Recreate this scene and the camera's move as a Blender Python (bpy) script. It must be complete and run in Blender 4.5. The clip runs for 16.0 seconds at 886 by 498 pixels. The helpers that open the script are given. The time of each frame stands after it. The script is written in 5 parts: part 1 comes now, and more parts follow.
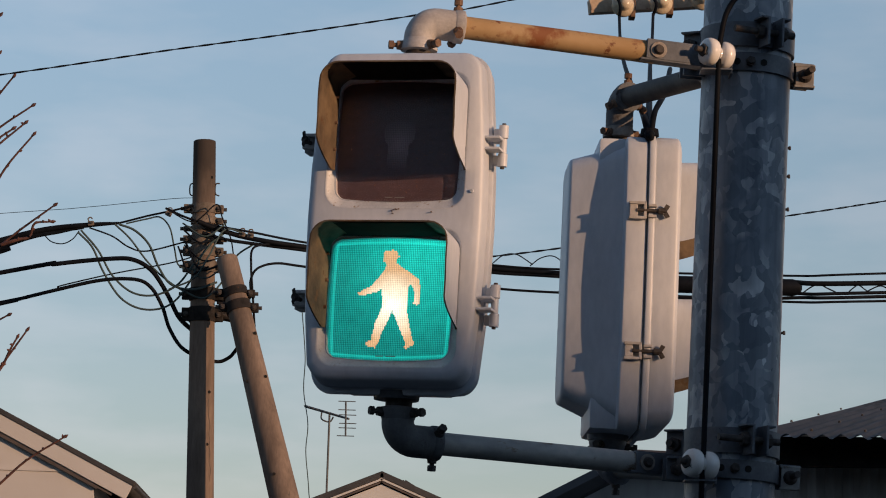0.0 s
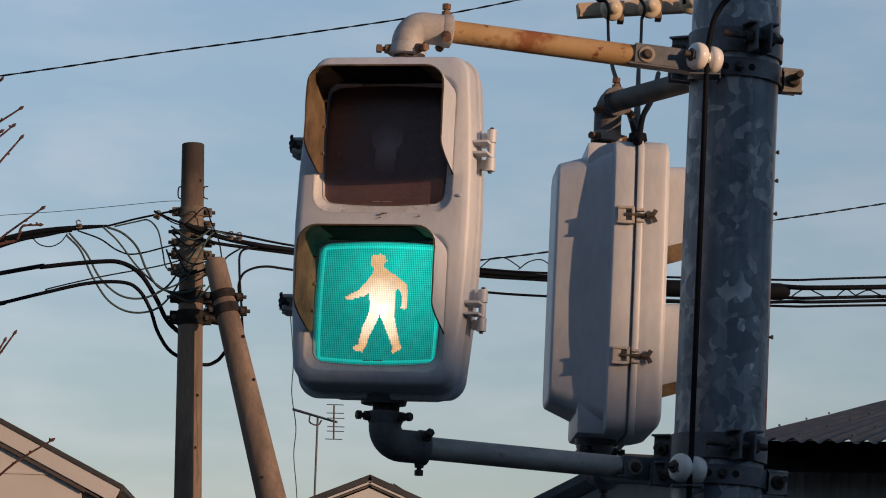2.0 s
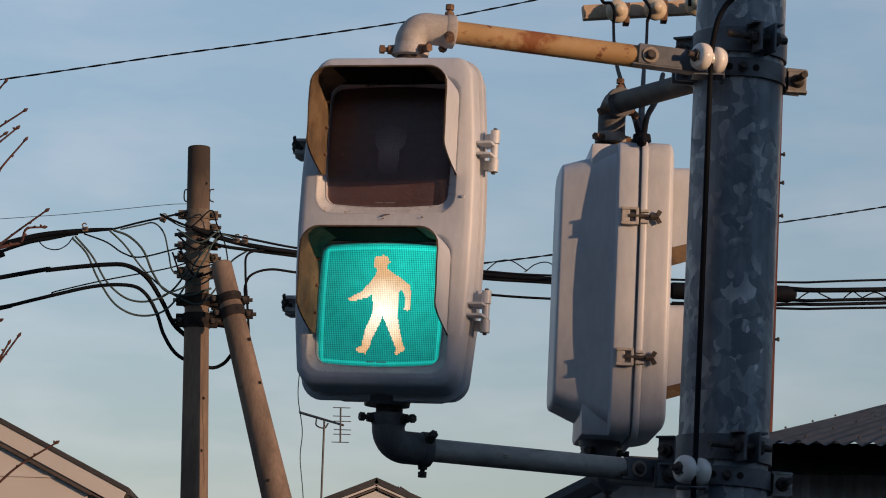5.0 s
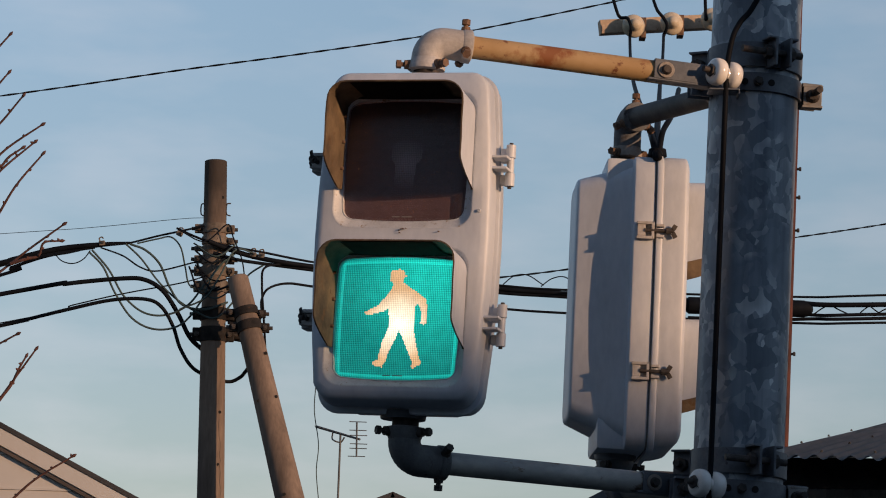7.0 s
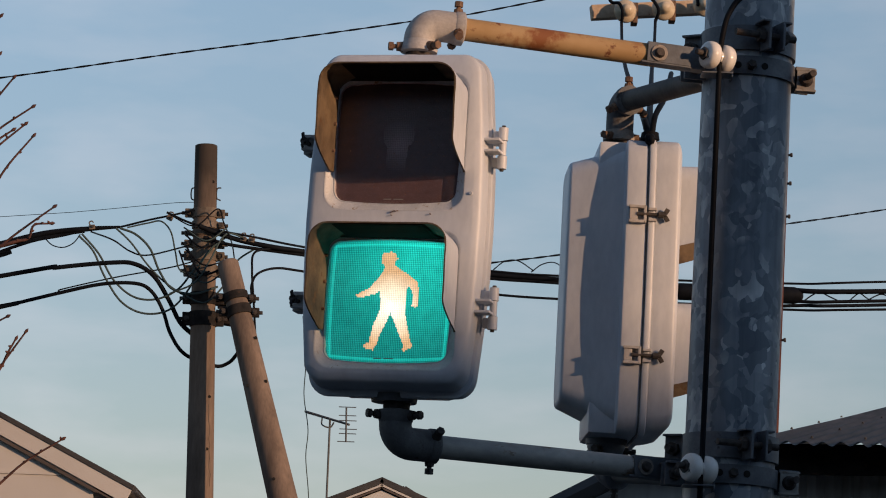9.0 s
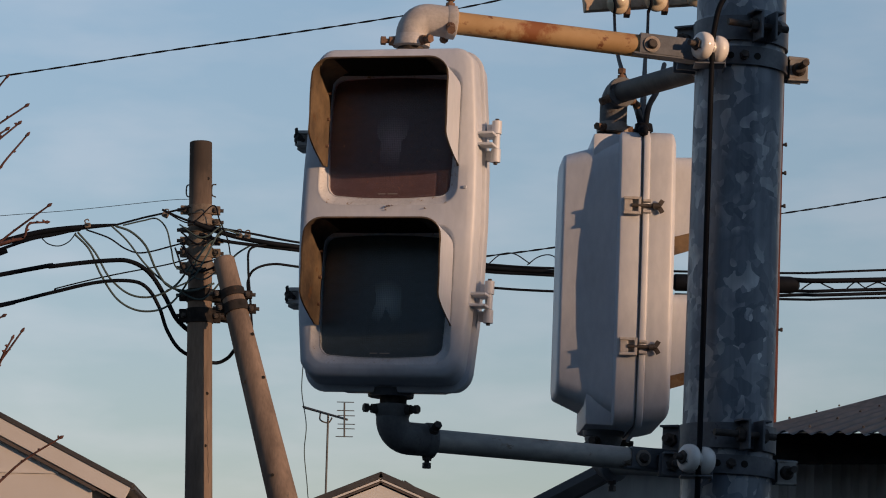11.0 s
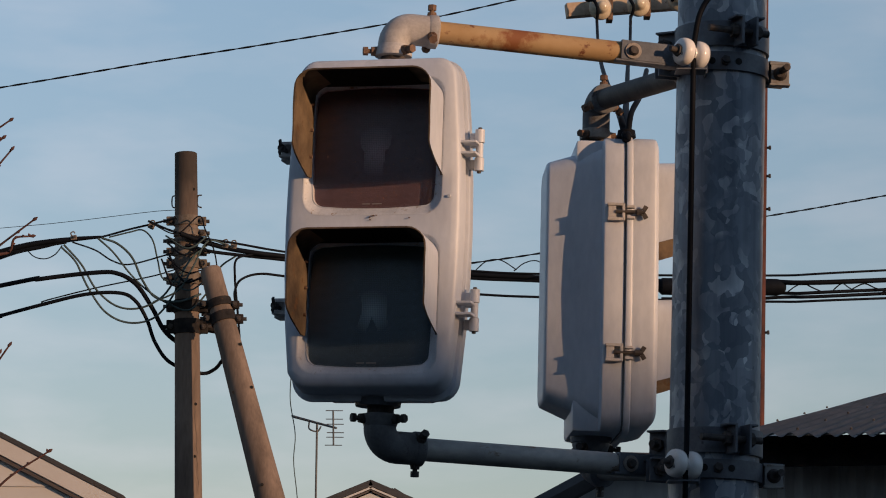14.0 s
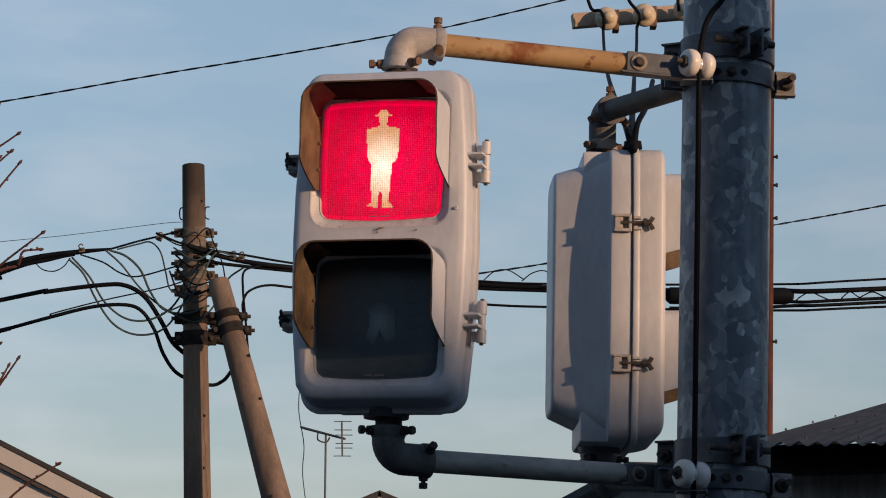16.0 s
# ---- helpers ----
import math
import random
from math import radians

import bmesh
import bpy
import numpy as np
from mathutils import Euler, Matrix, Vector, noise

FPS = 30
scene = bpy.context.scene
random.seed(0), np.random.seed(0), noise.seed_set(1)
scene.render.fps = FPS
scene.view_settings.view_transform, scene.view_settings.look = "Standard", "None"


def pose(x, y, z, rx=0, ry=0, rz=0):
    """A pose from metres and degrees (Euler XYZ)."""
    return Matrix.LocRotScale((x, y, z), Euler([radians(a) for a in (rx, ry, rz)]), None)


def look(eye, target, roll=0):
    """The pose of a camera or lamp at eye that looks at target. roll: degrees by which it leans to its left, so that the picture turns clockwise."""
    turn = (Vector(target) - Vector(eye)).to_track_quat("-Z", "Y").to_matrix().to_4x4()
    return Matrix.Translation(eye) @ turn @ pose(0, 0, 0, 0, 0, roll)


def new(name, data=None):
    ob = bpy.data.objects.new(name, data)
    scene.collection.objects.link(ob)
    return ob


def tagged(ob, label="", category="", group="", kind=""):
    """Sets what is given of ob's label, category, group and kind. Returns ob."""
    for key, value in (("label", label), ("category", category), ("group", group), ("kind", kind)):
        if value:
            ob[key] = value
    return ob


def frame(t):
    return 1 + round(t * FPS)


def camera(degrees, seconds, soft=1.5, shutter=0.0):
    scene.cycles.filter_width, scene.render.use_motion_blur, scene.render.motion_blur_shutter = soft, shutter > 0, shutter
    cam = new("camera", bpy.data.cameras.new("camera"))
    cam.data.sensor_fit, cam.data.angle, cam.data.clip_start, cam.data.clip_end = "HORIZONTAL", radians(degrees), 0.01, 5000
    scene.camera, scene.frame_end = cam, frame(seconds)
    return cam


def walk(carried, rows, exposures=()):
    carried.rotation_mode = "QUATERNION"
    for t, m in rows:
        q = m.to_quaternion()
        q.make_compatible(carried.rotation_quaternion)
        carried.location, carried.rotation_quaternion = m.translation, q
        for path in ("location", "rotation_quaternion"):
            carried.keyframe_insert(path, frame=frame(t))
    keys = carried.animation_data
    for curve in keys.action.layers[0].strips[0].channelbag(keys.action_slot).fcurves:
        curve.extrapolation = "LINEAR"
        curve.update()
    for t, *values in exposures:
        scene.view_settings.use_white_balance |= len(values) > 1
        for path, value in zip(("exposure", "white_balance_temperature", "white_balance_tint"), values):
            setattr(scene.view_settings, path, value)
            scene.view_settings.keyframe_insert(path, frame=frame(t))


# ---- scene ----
cam = camera(16.23, 16.0, soft=1.05)
PATH = [
    (0, pose(-0.0057, -0.0209, 1.554, 99.9817, -1.6403, -0.3269)),
    (0.5, pose(-0.0072, -0.0163, 1.5567, 99.9114, -1.6786, -0.4344)),
    (1, pose(-0.006, -0.0156, 1.5588, 99.9081, -1.6856, -0.4877)),
    (1.5, pose(-0.0068, -0.0162, 1.5573, 100.001, -1.6728, -0.5521)),
    (2, pose(-0.004, -0.0149, 1.5568, 100.049, -1.6991, -0.5511)),
    (2.5, pose(0.001, -0.0192, 1.5559, 100.087, -1.6706, -0.5404)),
    (3, pose(0.0036, -0.0198, 1.5558, 100.097, -1.6388, -0.5698)),
    (5.5, pose(0.0015, 0.0025, 1.5563, 100.108, -1.7313, -0.336)),
    (6, pose(0.0006, -0.0077, 1.5553, 100.266, -1.8118, -0.2545)),
    (6.5, pose(0.0014, -0.0148, 1.5538, 100.359, -1.825, -0.1915)),
    (7, pose(0.003, -0.0193, 1.5524, 100.358, -1.7941, -0.131)),
    (7.5, pose(0.004, -0.0104, 1.5521, 100.316, -1.7855, -0.1933)),
    (8, pose(0.0031, -0.0042, 1.5521, 100.213, -1.8382, -0.2786)),
    (8.5, pose(0.0016, -0.0026, 1.5507, 100.146, -1.9436, -0.3216)),
    (9, pose(0, 0, 1.55, 100.106, -1.969, -0.3509)),
    (11.5, pose(0.0041, 0.0006, 1.5505, 99.9823, -1.0571, -0.2459)),
    (12, pose(0.0071, -0.0065, 1.5496, 100.015, -0.9416, -0.1904)),
    (12.5, pose(0.0108, -0.0103, 1.5497, 99.9923, -0.8693, -0.2084)),
    (13, pose(0.0108, -0.0124, 1.5532, 99.9878, -0.7045, -0.3443)),
    (13.5, pose(0.0088, -0.0083, 1.5535, 100.025, -0.5482, -0.4235)),
    (14, pose(0.0054, -0.0155, 1.5515, 100.117, -0.4081, -0.3946)),
    (14.5, pose(0.006, -0.0178, 1.5518, 100.198, -0.2803, -0.3355)),
    (15, pose(0.0058, -0.0235, 1.5522, 100.288, -0.2328, -0.3239)),
    (15.5, pose(0.0061, -0.0336, 1.5525, 100.344, -0.1871, -0.2766)),
    (16, pose(0.0065, -0.0286, 1.5526, 100.302, -0.1396, -0.199)),
]
walk(cam, PATH, exposures=[(0.0, 0.27, 6500, 18), (16.0, 0.27, 6500, 18)])

# ---- daylight: low evening sun from behind the camera on the right ----
SUN_EL, SUN_SIDE = radians(8.8), radians(38.0)
TO_SUN = Vector((math.cos(SUN_SIDE) * math.cos(SUN_EL), -math.sin(SUN_SIDE) * math.cos(SUN_EL), math.sin(SUN_EL)))
world = bpy.data.worlds.new("evening_sky")
scene.world = world
world.use_nodes = True
wn = world.node_tree
sky = wn.nodes.new("ShaderNodeTexSky")
sky.sky_type, sky.sun_disc = "NISHITA", False
sky.sun_elevation, sky.sun_rotation = SUN_EL, math.atan2(TO_SUN.x, TO_SUN.y)
sky.air_density, sky.dust_density, sky.ozone_density = 1.0, 0.02, 1.35
# a faint high veil breaks the clear sky
tc = wn.nodes.new("ShaderNodeTexCoord")
veil = wn.nodes.new("ShaderNodeTexNoise")
veil.inputs["Scale"].default_value, veil.inputs["Detail"].default_value = 26.0, 4.0
stretch = wn.nodes.new("ShaderNodeMapping")
stretch.inputs["Scale"].default_value = (0.7, 0.7, 2.2)
wn.links.new(tc.outputs["Generated"], stretch.inputs[0])
wn.links.new(stretch.outputs[0], veil.inputs["Vector"])
thin = wn.nodes.new("ShaderNodeMapRange")
thin.inputs["From Min"].default_value, thin.inputs["From Max"].default_value = 0.42, 0.72
thin.inputs["To Max"].default_value = 0.16
wn.links.new(veil.outputs["Fac"], thin.inputs["Value"])
haze = wn.nodes.new("ShaderNodeMix")
haze.data_type = "RGBA"
wn.links.new(thin.outputs[0], haze.inputs[0])
wn.links.new(sky.outputs[0], haze.inputs[6])
grey = wn.nodes.new("ShaderNodeRGBToBW")
wn.links.new(sky.outputs[0], grey.inputs[0])
pale = wn.nodes.new("ShaderNodeMath")
pale.operation = "MULTIPLY"
pale.inputs[1].default_value = 1.75
wn.links.new(grey.outputs[0], pale.inputs[0])
wn.links.new(pale.outputs[0], haze.inputs[7])
# thicker, duller air towards the horizon
part_z = wn.nodes.new("ShaderNodeSeparateXYZ")
wn.links.new(tc.outputs["Generated"], part_z.inputs[0])
low = wn.nodes.new("ShaderNodeValToRGB")
low.color_ramp.elements[0].position, low.color_ramp.elements[0].color = 0.03, (0.575, 0.515, 0.56, 1)
low.color_ramp.elements[1].position, low.color_ramp.elements[1].color = 0.26, (1.0, 1.0, 1.0, 1)
wn.links.new(part_z.outputs["Z"], low.inputs[0])
dull = wn.nodes.new("ShaderNodeMix")
dull.data_type, dull.blend_type = "RGBA", "MULTIPLY"
dull.inputs[0].default_value = 1.0
wn.links.new(haze.outputs[2], dull.inputs[6])
wn.links.new(low.outputs[0], dull.inputs[7])
wn.links.new(dull.outputs[2], wn.nodes["Background"].inputs[0])
wn.nodes["Background"].inputs[1].default_value = 0.128
sun = new("sun", bpy.data.lights.new("sun", "SUN"))
sun.data.energy, sun.data.angle, sun.data.color = 2.9, radians(0.55), (1.0, 0.64, 0.365)
sun.matrix_world = look(TO_SUN * 50, (0, 0, 0))


# ---- materials ----
def shader(name, rough=0.6, metal=0.0, spec=0.5):
    m = bpy.data.materials.new(name)
    m.use_nodes = True
    b = m.node_tree.nodes["Principled BSDF"]
    b.inputs["Roughness"].default_value, b.inputs["Metallic"].default_value = rough, metal
    b.inputs["Specular IOR Level"].default_value = spec
    return m, m.node_tree, b


def coords(nt, scale=(1, 1, 1), rot=(0, 0, 0)):
    c, mp = nt.nodes.new("ShaderNodeTexCoord"), nt.nodes.new("ShaderNodeMapping")
    mp.inputs["Scale"].default_value, mp.inputs["Rotation"].default_value = scale, rot
    nt.links.new(c.outputs["Object"], mp.inputs[0])
    return mp.outputs[0]


def noisy(nt, vec, scale, detail=6, rough=0.6):
    n = nt.nodes.new("ShaderNodeTexNoise")
    n.inputs["Scale"].default_value, n.inputs["Detail"].default_value, n.inputs["Roughness"].default_value = scale, detail, rough
    nt.links.new(vec, n.inputs["Vector"])
    return n.outputs["Fac"]


def ramp(nt, fac, stops):
    r = nt.nodes.new("ShaderNodeValToRGB")
    e = r.color_ramp.elements
    while len(e) < len(stops):
        e.new(0.5)
    for el, (p, c) in zip(e, stops):
        el.position, el.color = p, (*c, 1) if len(c) == 3 else c
    nt.links.new(fac, r.inputs[0])
    return r.outputs[0]


def mixed(nt, fac, a, b, mode="MIX"):
    m = nt.nodes.new("ShaderNodeMix")
    m.data_type, m.blend_type = "RGBA", mode
    for sock, val in ((m.inputs[0], fac), (m.inputs[6], a), (m.inputs[7], b)):
        if hasattr(val, "links"):
            nt.links.new(val, sock)
        else:
            sock.default_value = val if not isinstance(val, tuple) else (*val, 1)
    return m.outputs[2]


def bumped(nt, b, height, strength, dist):
    n = nt.nodes.new("ShaderNodeBump")
    n.inputs["Strength"].default_value, n.inputs["Distance"].default_value = strength, dist
    nt.links.new(height, n.inputs["Height"])
    nt.links.new(n.outputs[0], b.inputs["Normal"])


def two_tone(name, dark, light, scale, rough=0.6, metal=0.0, spec=0.5, lo=0.35, hi=0.65, bump=0.15, dist=0.002,
             fine=None, stretch=(1, 1, 1), stain=None, stain_at=0.62, grit=0.22):
    """A worn surface: a coarse and a fine tone, and stains of their own colour where given."""
    m, nt, b = shader(name, rough, metal, spec)
    v = coords(nt, stretch)
    col = ramp(nt, noisy(nt, v, scale), [(lo, dark), (hi, light)])
    grain = noisy(nt, v, fine or scale * 9, 4)
    col = mixed(nt, grit, col, ramp(nt, grain, [(0.3, (0.25, 0.25, 0.25)), (0.7, (0.75, 0.75, 0.75))]), "OVERLAY")
    if stain:
        spots = ramp(nt, noisy(nt, v, scale * 2.3, 8, 0.7), [(stain_at, (0, 0, 0)), (stain_at + 0.07, (1, 1, 1))])
        col = mixed(nt, spots, col, stain)
    nt.links.new(col, b.inputs["Base Color"])
    if bump:
        bumped(nt, b, grain, bump, dist)
    return m


WHITE = two_tone("chalky_white_paint", (0.50, 0.53, 0.575), (0.60, 0.63, 0.675), 9, rough=0.45, bump=0.06, dist=0.001,
                 stretch=(1, 1, 0.4), stain=(0.42, 0.35, 0.28), stain_at=0.67, grit=0.14)
SOILED_WHITE = two_tone("soiled_white_paint", (0.48, 0.50, 0.53), (0.60, 0.62, 0.65), 34, rough=0.5, bump=0.1, dist=0.001, stain=(0.28, 0.20, 0.12), stain_at=0.60, grit=0.2)
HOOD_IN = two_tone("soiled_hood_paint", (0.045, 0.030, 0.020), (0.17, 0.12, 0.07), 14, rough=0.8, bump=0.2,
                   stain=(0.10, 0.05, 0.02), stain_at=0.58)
BLACK_PAINT = two_tone("matt_black_paint", (0.014, 0.014, 0.014), (0.026, 0.024, 0.022), 20, rough=0.9, spec=0.2)
STEEL = two_tone("weathered_zinc_steel", (0.10, 0.115, 0.135), (0.19, 0.205, 0.225), 14, rough=0.5, metal=0.55, stain=(0.05, 0.045, 0.04), stain_at=0.63)
DARK_STEEL = two_tone("dark_band_steel", (0.085, 0.094, 0.108), (0.145, 0.157, 0.175), 18, rough=0.55, metal=0.35, stain=(0.03, 0.025, 0.02), stain_at=0.64)
CLAMP = two_tone("grimy_clamp_eave_dark", (0.012, 0.011, 0.011), (0.032, 0.028, 0.026), 12, rough=0.85, spec=0.15, stain=(0.07, 0.035, 0.02), stain_at=0.6)
BAND_TAN = two_tone("dull_tan_band_steel", (0.10, 0.082, 0.066), (0.19, 0.155, 0.125), 12, rough=0.8, spec=0.2, stain=(0.06, 0.04, 0.03), stain_at=0.60)
RUST_BOLT = two_tone("rusty_bolt", (0.10, 0.052, 0.032), (0.22, 0.135, 0.085), 60, rough=0.85, bump=0.3)
DARK_BOLT = two_tone("dark_bolt", (0.035, 0.03, 0.028), (0.09, 0.075, 0.065), 70, rough=0.7, metal=0.3, bump=0.3)
PIPE_GREY = two_tone("worn_grey_pipe", (0.23, 0.225, 0.215), (0.46, 0.44, 0.40), 12, rough=0.6, metal=0.2, stretch=(0.5, 0.5, 1),
                     stain=(0.17, 0.115, 0.075), stain_at=0.56)
PIPE_DARK = two_tone("dark_stained_pipe", (0.050, 0.046, 0.044), (0.10, 0.088, 0.078), 18, rough=0.7, metal=0.1, stain=(0.13, 0.085, 0.05), stain_at=0.66)
FITTING = two_tone("cast_fitting_paint", (0.36, 0.34, 0.32), (0.50, 0.48, 0.46), 22, rough=0.6, bump=0.25, stain=(0.22, 0.12, 0.06), stain_at=0.66)
FITTING_OLD = two_tone("stained_cast_iron", (0.20, 0.175, 0.15), (0.34, 0.30, 0.26), 26, rough=0.7, bump=0.3, stain=(0.16, 0.08, 0.04), stain_at=0.58)
RUST_CREAM = two_tone("rust_speckled_cream", (0.38, 0.27, 0.18), (0.50, 0.38, 0.27), 9, rough=0.7, bump=0.2, stain=(0.20, 0.08, 0.035), stain_at=0.60)
CAST_GREY = two_tone("dull_grey_cast_iron", (0.085, 0.088, 0.092), (0.16, 0.16, 0.16), 20, rough=0.75, bump=0.35, stain=(0.06, 0.05, 0.045), stain_at=0.58)
CREAM_CERAMIC = two_tone("old_cream_porcelain", (0.52, 0.43, 0.30), (0.64, 0.55, 0.41), 30, rough=0.15, bump=0.0)
CERAMIC = two_tone("glazed_porcelain", (0.74, 0.71, 0.66), (0.82, 0.80, 0.76), 30, rough=0.12, bump=0.0)
CONCRETE = two_tone("weathered_concrete", (0.105, 0.076, 0.058), (0.215, 0.157, 0.119), 6, rough=0.9, grit=0.3, fine=60, bump=0.3, dist=0.004, stretch=(1, 1, 0.16),
                    stain=(0.085, 0.07, 0.06), stain_at=0.64)
CABLE = two_tone("black_cable_sheath", (0.005, 0.006, 0.0085), (0.009, 0.011, 0.015), 8, rough=0.6, spec=0.06, bump=0.0)
CABLE_GREEN = two_tone("grey_green_wire", (0.04, 0.065, 0.065), (0.06, 0.085, 0.085), 8, rough=0.75, spec=0.2, bump=0.0)
BARK = two_tone("red_brown_bark", (0.050, 0.022, 0.020), (0.13, 0.055, 0.042), 40, rough=0.85, bump=0.4)
ANTENNA_GREY = two_tone("dull_grey_aluminium", (0.07, 0.075, 0.082), (0.12, 0.125, 0.13), 6, rough=0.6, metal=0.3, bump=0.0)
TRIM_BROWN = two_tone("dark_brown_trim", (0.055, 0.042, 0.036), (0.09, 0.07, 0.06), 3, rough=0.7)
ROOF_DARK = two_tone("dark_roof_metal", (0.025, 0.024, 0.025), (0.05, 0.047, 0.046), 3, rough=0.6)
TRIM_GREY = two_tone("grey_trim_board", (0.17, 0.16, 0.155), (0.22, 0.21, 0.20), 3, rough=0.7)
# dark walls for the added light blockers, so they bounce little sun
BLOCKER_DARK = two_tone("dark_blocker_boards", (0.030, 0.026, 0.024), (0.060, 0.052, 0.046), 2, rough=0.9, fine=30, stretch=(1, 1, 0.15))
ASPHALT = two_tone("asphalt", (0.035, 0.035, 0.036), (0.065, 0.064, 0.062), 0.6, rough=0.95, fine=60, bump=0.5, dist=0.01)
PLASTER = two_tone("cream_render", (0.52, 0.44, 0.36), (0.62, 0.53, 0.44), 1.2, rough=0.9, fine=40)
RUST_PIPE = two_tone("red_rust_pipe", (0.038, 0.011, 0.008), (0.095, 0.027, 0.017), 10, rough=0.85, bump=0.3)
SHED_WALL = two_tone("rusted_sheet_wall", (0.32, 0.31, 0.29), (0.48, 0.46, 0.44), 3, rough=0.8, stretch=(1, 1, 0.15), stain=(0.10, 0.055, 0.035))
SHED_ROOF = two_tone("corrugated_sheet", (0.055, 0.050, 0.050), (0.115, 0.102, 0.10), 2.5, rough=0.5, metal=0.35, stretch=(1, 0.3, 1), stain=(0.13, 0.075, 0.05), stain_at=0.60)


def rust_coat():
    """Cream-yellow paint, broken by rust stains that run down the pipe."""
    m, nt, b = shader("rust_stained_paint", 0.7)
    v = coords(nt, (1, 1, 1))
    base = ramp(nt, noisy(nt, v, 11), [(0.3, (0.36, 0.22, 0.09)), (0.7, (0.46, 0.31, 0.155))])
    big = ramp(nt, noisy(nt, v, 7.5, 7, 0.65), [(0.56, (0, 0, 0)), (0.64, (1, 1, 1))])
    col = mixed(nt, big, base, (0.25, 0.09, 0.03))
    small = ramp(nt, noisy(nt, v, 34, 5, 0.6), [(0.60, (0, 0, 0)), (0.66, (1, 1, 1))])
    col = mixed(nt, small, col, (0.17, 0.06, 0.025))
    nt.links.new(col, b.inputs["Base Color"])
    bumped(nt, b, noisy(nt, v, 90, 4), 0.3, 0.001)
    return m


RUST_PAINT = rust_coat()


def zinc_spangle():
    """Galvanised steel: angular zinc crystals in clusters on a dull slate ground, streaked by rain."""
    m, nt, b = shader("galvanised_spangle", 0.5, 0.3)
    v = coords(nt, (1, 1, 0.85))
    warp = nt.nodes.new("ShaderNodeTexNoise")
    warp.inputs["Scale"].default_value, warp.inputs["Detail"].default_value = 16, 2
    nt.links.new(v, warp.inputs["Vector"])
    add = nt.nodes.new("ShaderNodeVectorMath")
    add.operation = "MULTIPLY_ADD"
    add.inputs[1].default_value = (0.05, 0.05, 0.05)
    nt.links.new(warp.outputs["Color"], add.inputs[0])
    nt.links.new(v, add.inputs[2])
    tones = []
    for scale in (40, 70):
        cell = nt.nodes.new("ShaderNodeTexVoronoi")
        cell.inputs["Scale"].default_value = scale
        cell.distance = "MANHATTAN" if scale < 50 else "EUCLIDEAN"
        nt.links.new(add.outputs[0], cell.inputs["Vector"])
        tone = nt.nodes.new("ShaderNodeSeparateColor")
        nt.links.new(cell.outputs["Color"], tone.inputs[0])
        tones.append(tone)
    ground = ramp(nt, noisy(nt, v, 7, 5), [(0.3, (0.125, 0.155, 0.195)), (0.7, (0.19, 0.225, 0.268))])
    big = ramp(nt, tones[0].outputs[0], [(0.0, (0.12, 0.147, 0.183)), (0.45, (0.20, 0.232, 0.268)), (0.78, (0.33, 0.365, 0.40)), (0.97, (0.60, 0.63, 0.64))])
    small = ramp(nt, tones[1].outputs[0], [(0.0, (0.115, 0.14, 0.175)), (0.6, (0.21, 0.24, 0.275)), (0.95, (0.48, 0.51, 0.53))])
    cluster = ramp(nt, noisy(nt, v, 6, 3), [(0.40, (0.15, 0.15, 0.15)), (0.54, (1, 1, 1))])
    col = mixed(nt, cluster, ground, big)
    pick = ramp(nt, noisy(nt, v, 11, 2), [(0.52, (0, 0, 0)), (0.60, (0.7, 0.7, 0.7))])
    col = mixed(nt, pick, col, small)
    streak = ramp(nt, noisy(nt, coords(nt, (14, 14, 0.7)), 3, 4), [(0.35, (0.72, 0.73, 0.75)), (0.6, (1, 1, 1))])
    nt.links.new(mixed(nt, 1.0, col, streak, "MULTIPLY"), b.inputs["Base Color"])
    nt.links.new(ramp(nt, tones[0].outputs[1], [(0, (0.42, 0.42, 0.42)), (1, (0.62, 0.62, 0.62))]), b.inputs["Roughness"])
    bumped(nt, b, noisy(nt, v, 120, 3), 0.12, 0.001)
    return m


GALVANISED = zinc_spangle()


def siding():
    m, nt, b = shader("cream_siding", 0.75)
    v = coords(nt)
    base = ramp(nt, noisy(nt, v, 1.4), [(0.3, (0.465, 0.445, 0.415)), (0.7, (0.535, 0.515, 0.485))])
    nt.links.new(base, b.inputs["Base Color"])
    bumped(nt, b, noisy(nt, v, 60), 0.1, 0.003)
    return m


SIDING = siding()


